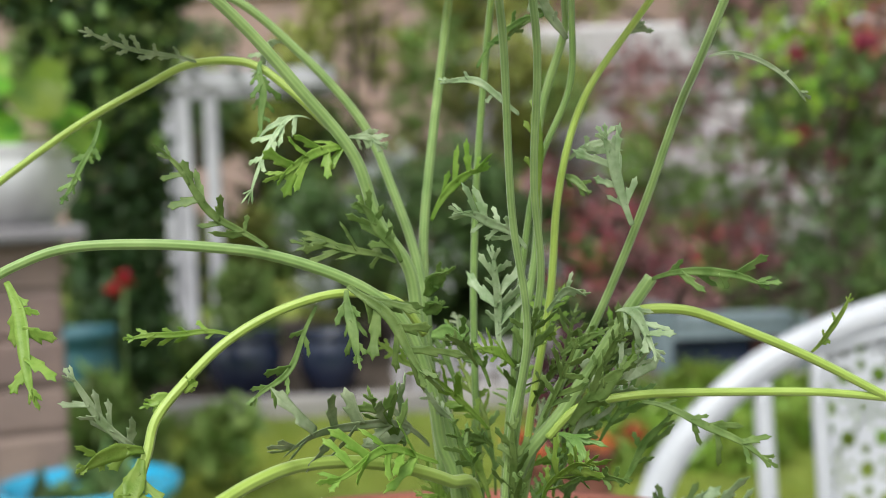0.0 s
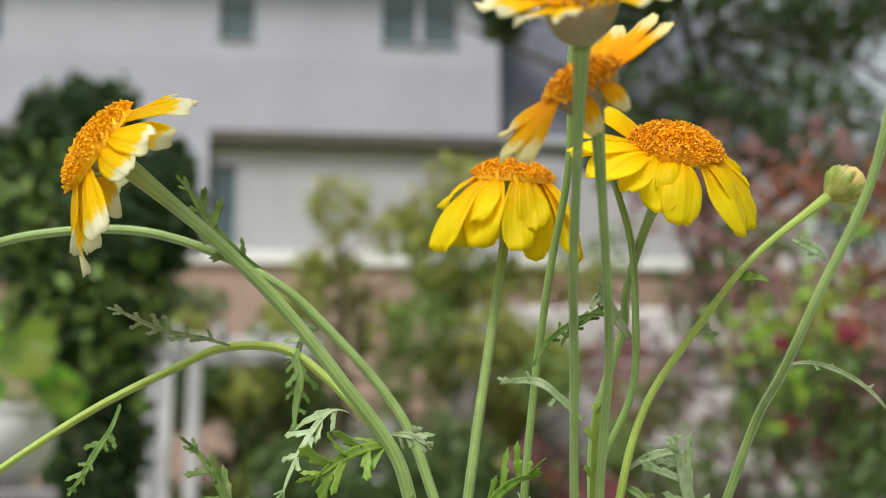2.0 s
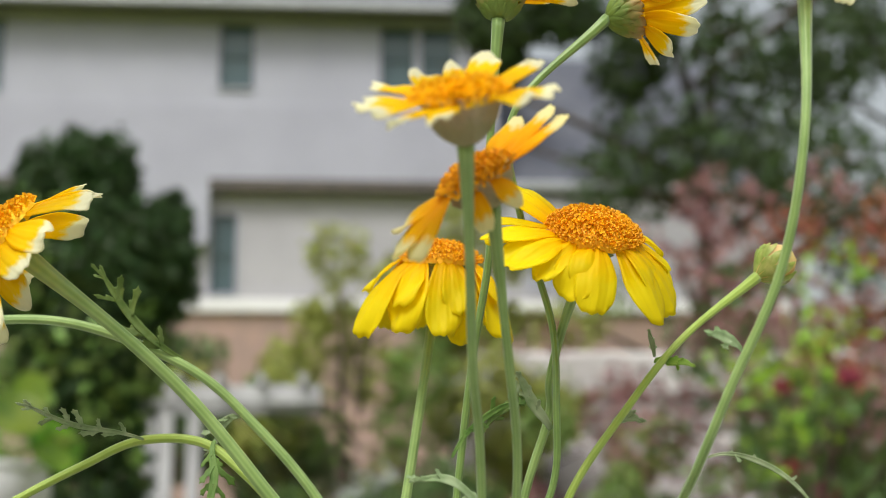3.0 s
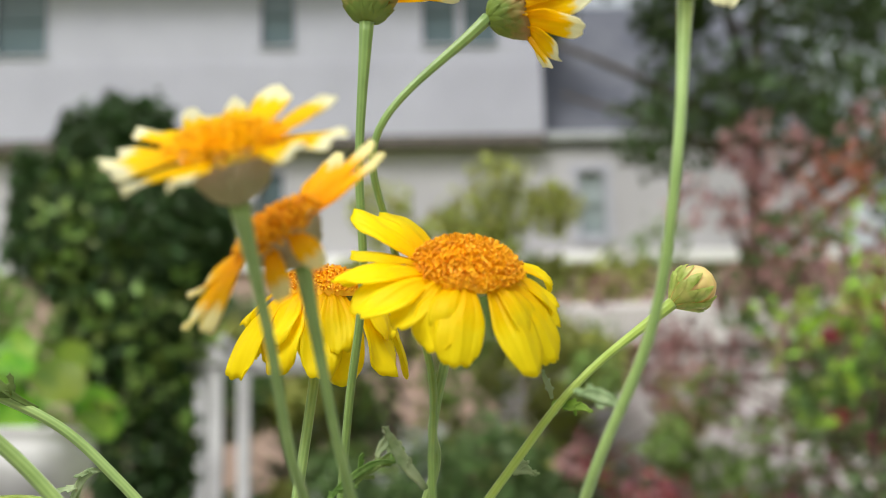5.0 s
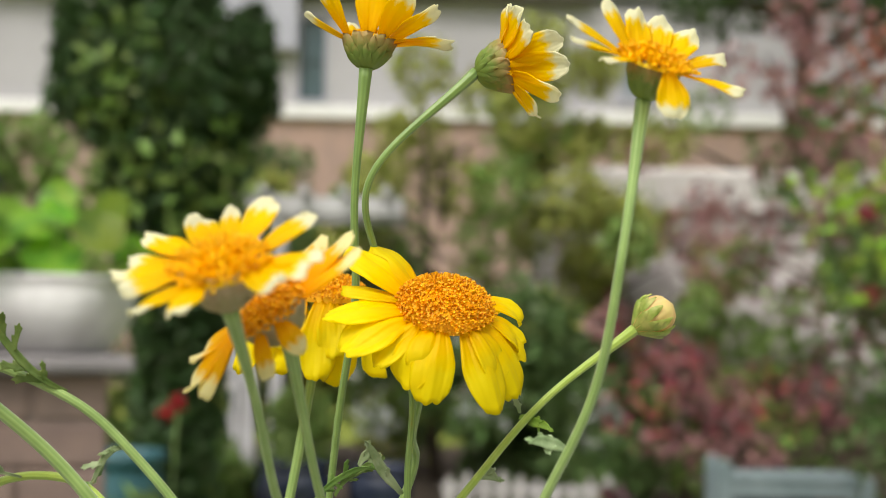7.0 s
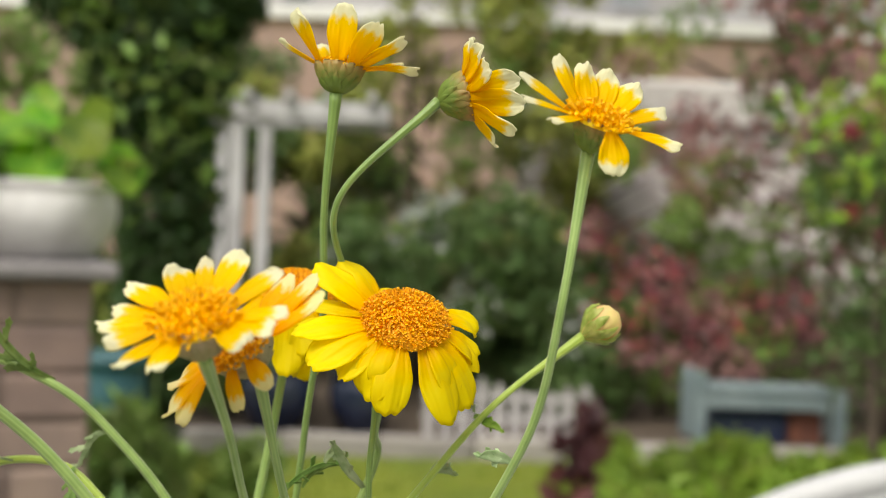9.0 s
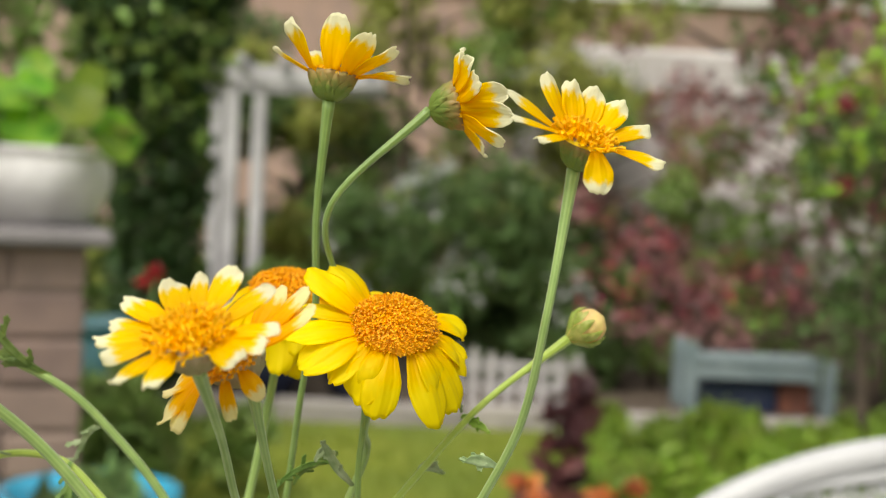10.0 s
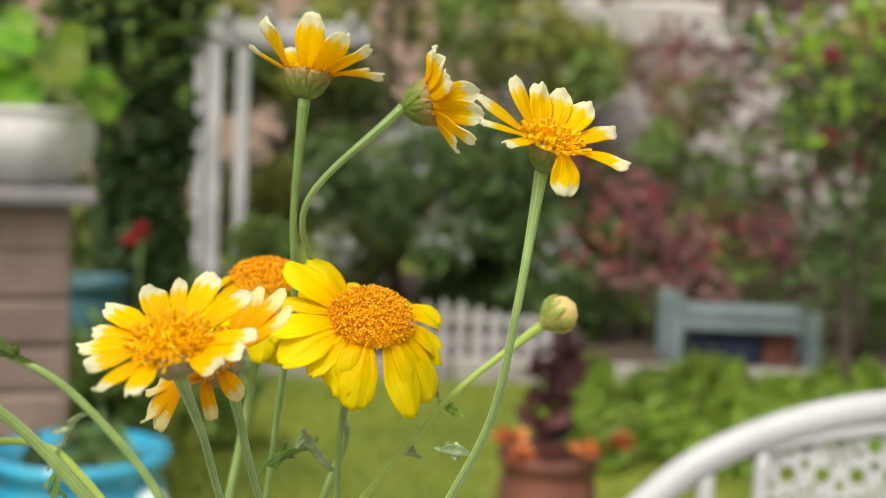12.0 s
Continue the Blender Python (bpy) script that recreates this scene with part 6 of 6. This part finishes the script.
# fine hairs on the stems and a nub at the bend of one
def hairs(points, r, count, seed):
    rng = np.random.default_rng(seed)
    c = spline(points, 200)
    t, a, b = frames_along(c)
    verts, faces = [], []
    for _ in range(count):
        k = int(rng.integers(0, 196))
        th = rng.uniform(0, 2 * math.pi)
        out = math.cos(th) * a[k] + math.sin(th) * b[k]
        side = np.cross(out, t[k]) * 0.00003
        ln = rng.uniform(0.00025, 0.0006)
        p = c[k] + out * r * 0.95
        tip = p + out * ln + t[k] * rng.uniform(-0.3, 0.5) * ln
        o = len(verts)
        verts += [p - side, p + side, p + t[k] * 0.00005, tip]
        faces += [(o, o + 1, o + 3), (o + 1, o + 2, o + 3), (o + 2, o, o + 3)]
    part("hairs", mesh_of("hairs", verts, faces, M["leaf_grey"]), plant, "fine pale hairs on a stem", "stuff")


for name, r, count in (("t3", 0.00088, 500), ("t1", 0.00083, 260), ("bud", 0.00085, 260), ("tuft", 0.0008, 200), ("tuft2", 0.0008, 200), ("main", 0.00096, 200), ("lf", 0.0014, 300)):
    hairs(LINES[name], r, count, len(name) + count)


# pot and table
def plant_pot():
    place = (-0.05, 0.352, 0.738)
    p = thing("plant_pot", place, "round terracotta pot holding the crown daisy", "pot")
    part("body", lathe("body", [(0.0, 0.006), (0.078, 0.0), (0.084, 0.004), (0.102, 0.108), (0.102, 0.111), (0.112, 0.113), (0.114, 0.117), (0.117, 0.148), (0.115, 0.153), (0.107, 0.153), (0.104, 0.135), (0.095, 0.12)], place, M["terracotta"], 64), p)
    part("soil", lathe("soil", [(0.0, 0.146), (0.05, 0.1455), (0.1045, 0.143)], place, M["soil"], 40, 0.03), p)
    t = thing("patio_table", (-0.045, 0.36, 0.02), "round white metal patio table under the plant pot", "table")
    part("tabletop", lathe("tabletop", [(0.0, 0.738), (0.29, 0.738), (0.30, 0.732), (0.30, 0.724), (0.28, 0.72), (0.0, 0.72)], (-0.045, 0.36, 0.0), M["white_metal"], 48), t)
    part("column", lathe("column", [(0.03, 0.72), (0.022, 0.6), (0.03, 0.4), (0.022, 0.2), (0.035, 0.09)], (-0.045, 0.36, 0.0), M["white_metal"], 24), t)
    for k in range(3):
        a = 2 * math.pi * k / 3 + 0.4
        part("leg", tube("leg", [(-0.045, 0.36, 0.12), (-0.045 + 0.12 * math.cos(a), 0.36 + 0.12 * math.sin(a), 0.10), (-0.045 + 0.24 * math.cos(a), 0.36 + 0.24 * math.sin(a), 0.035)], 0.016, 0.014, M["white_metal"], 14, 10), t)


plant_pot()
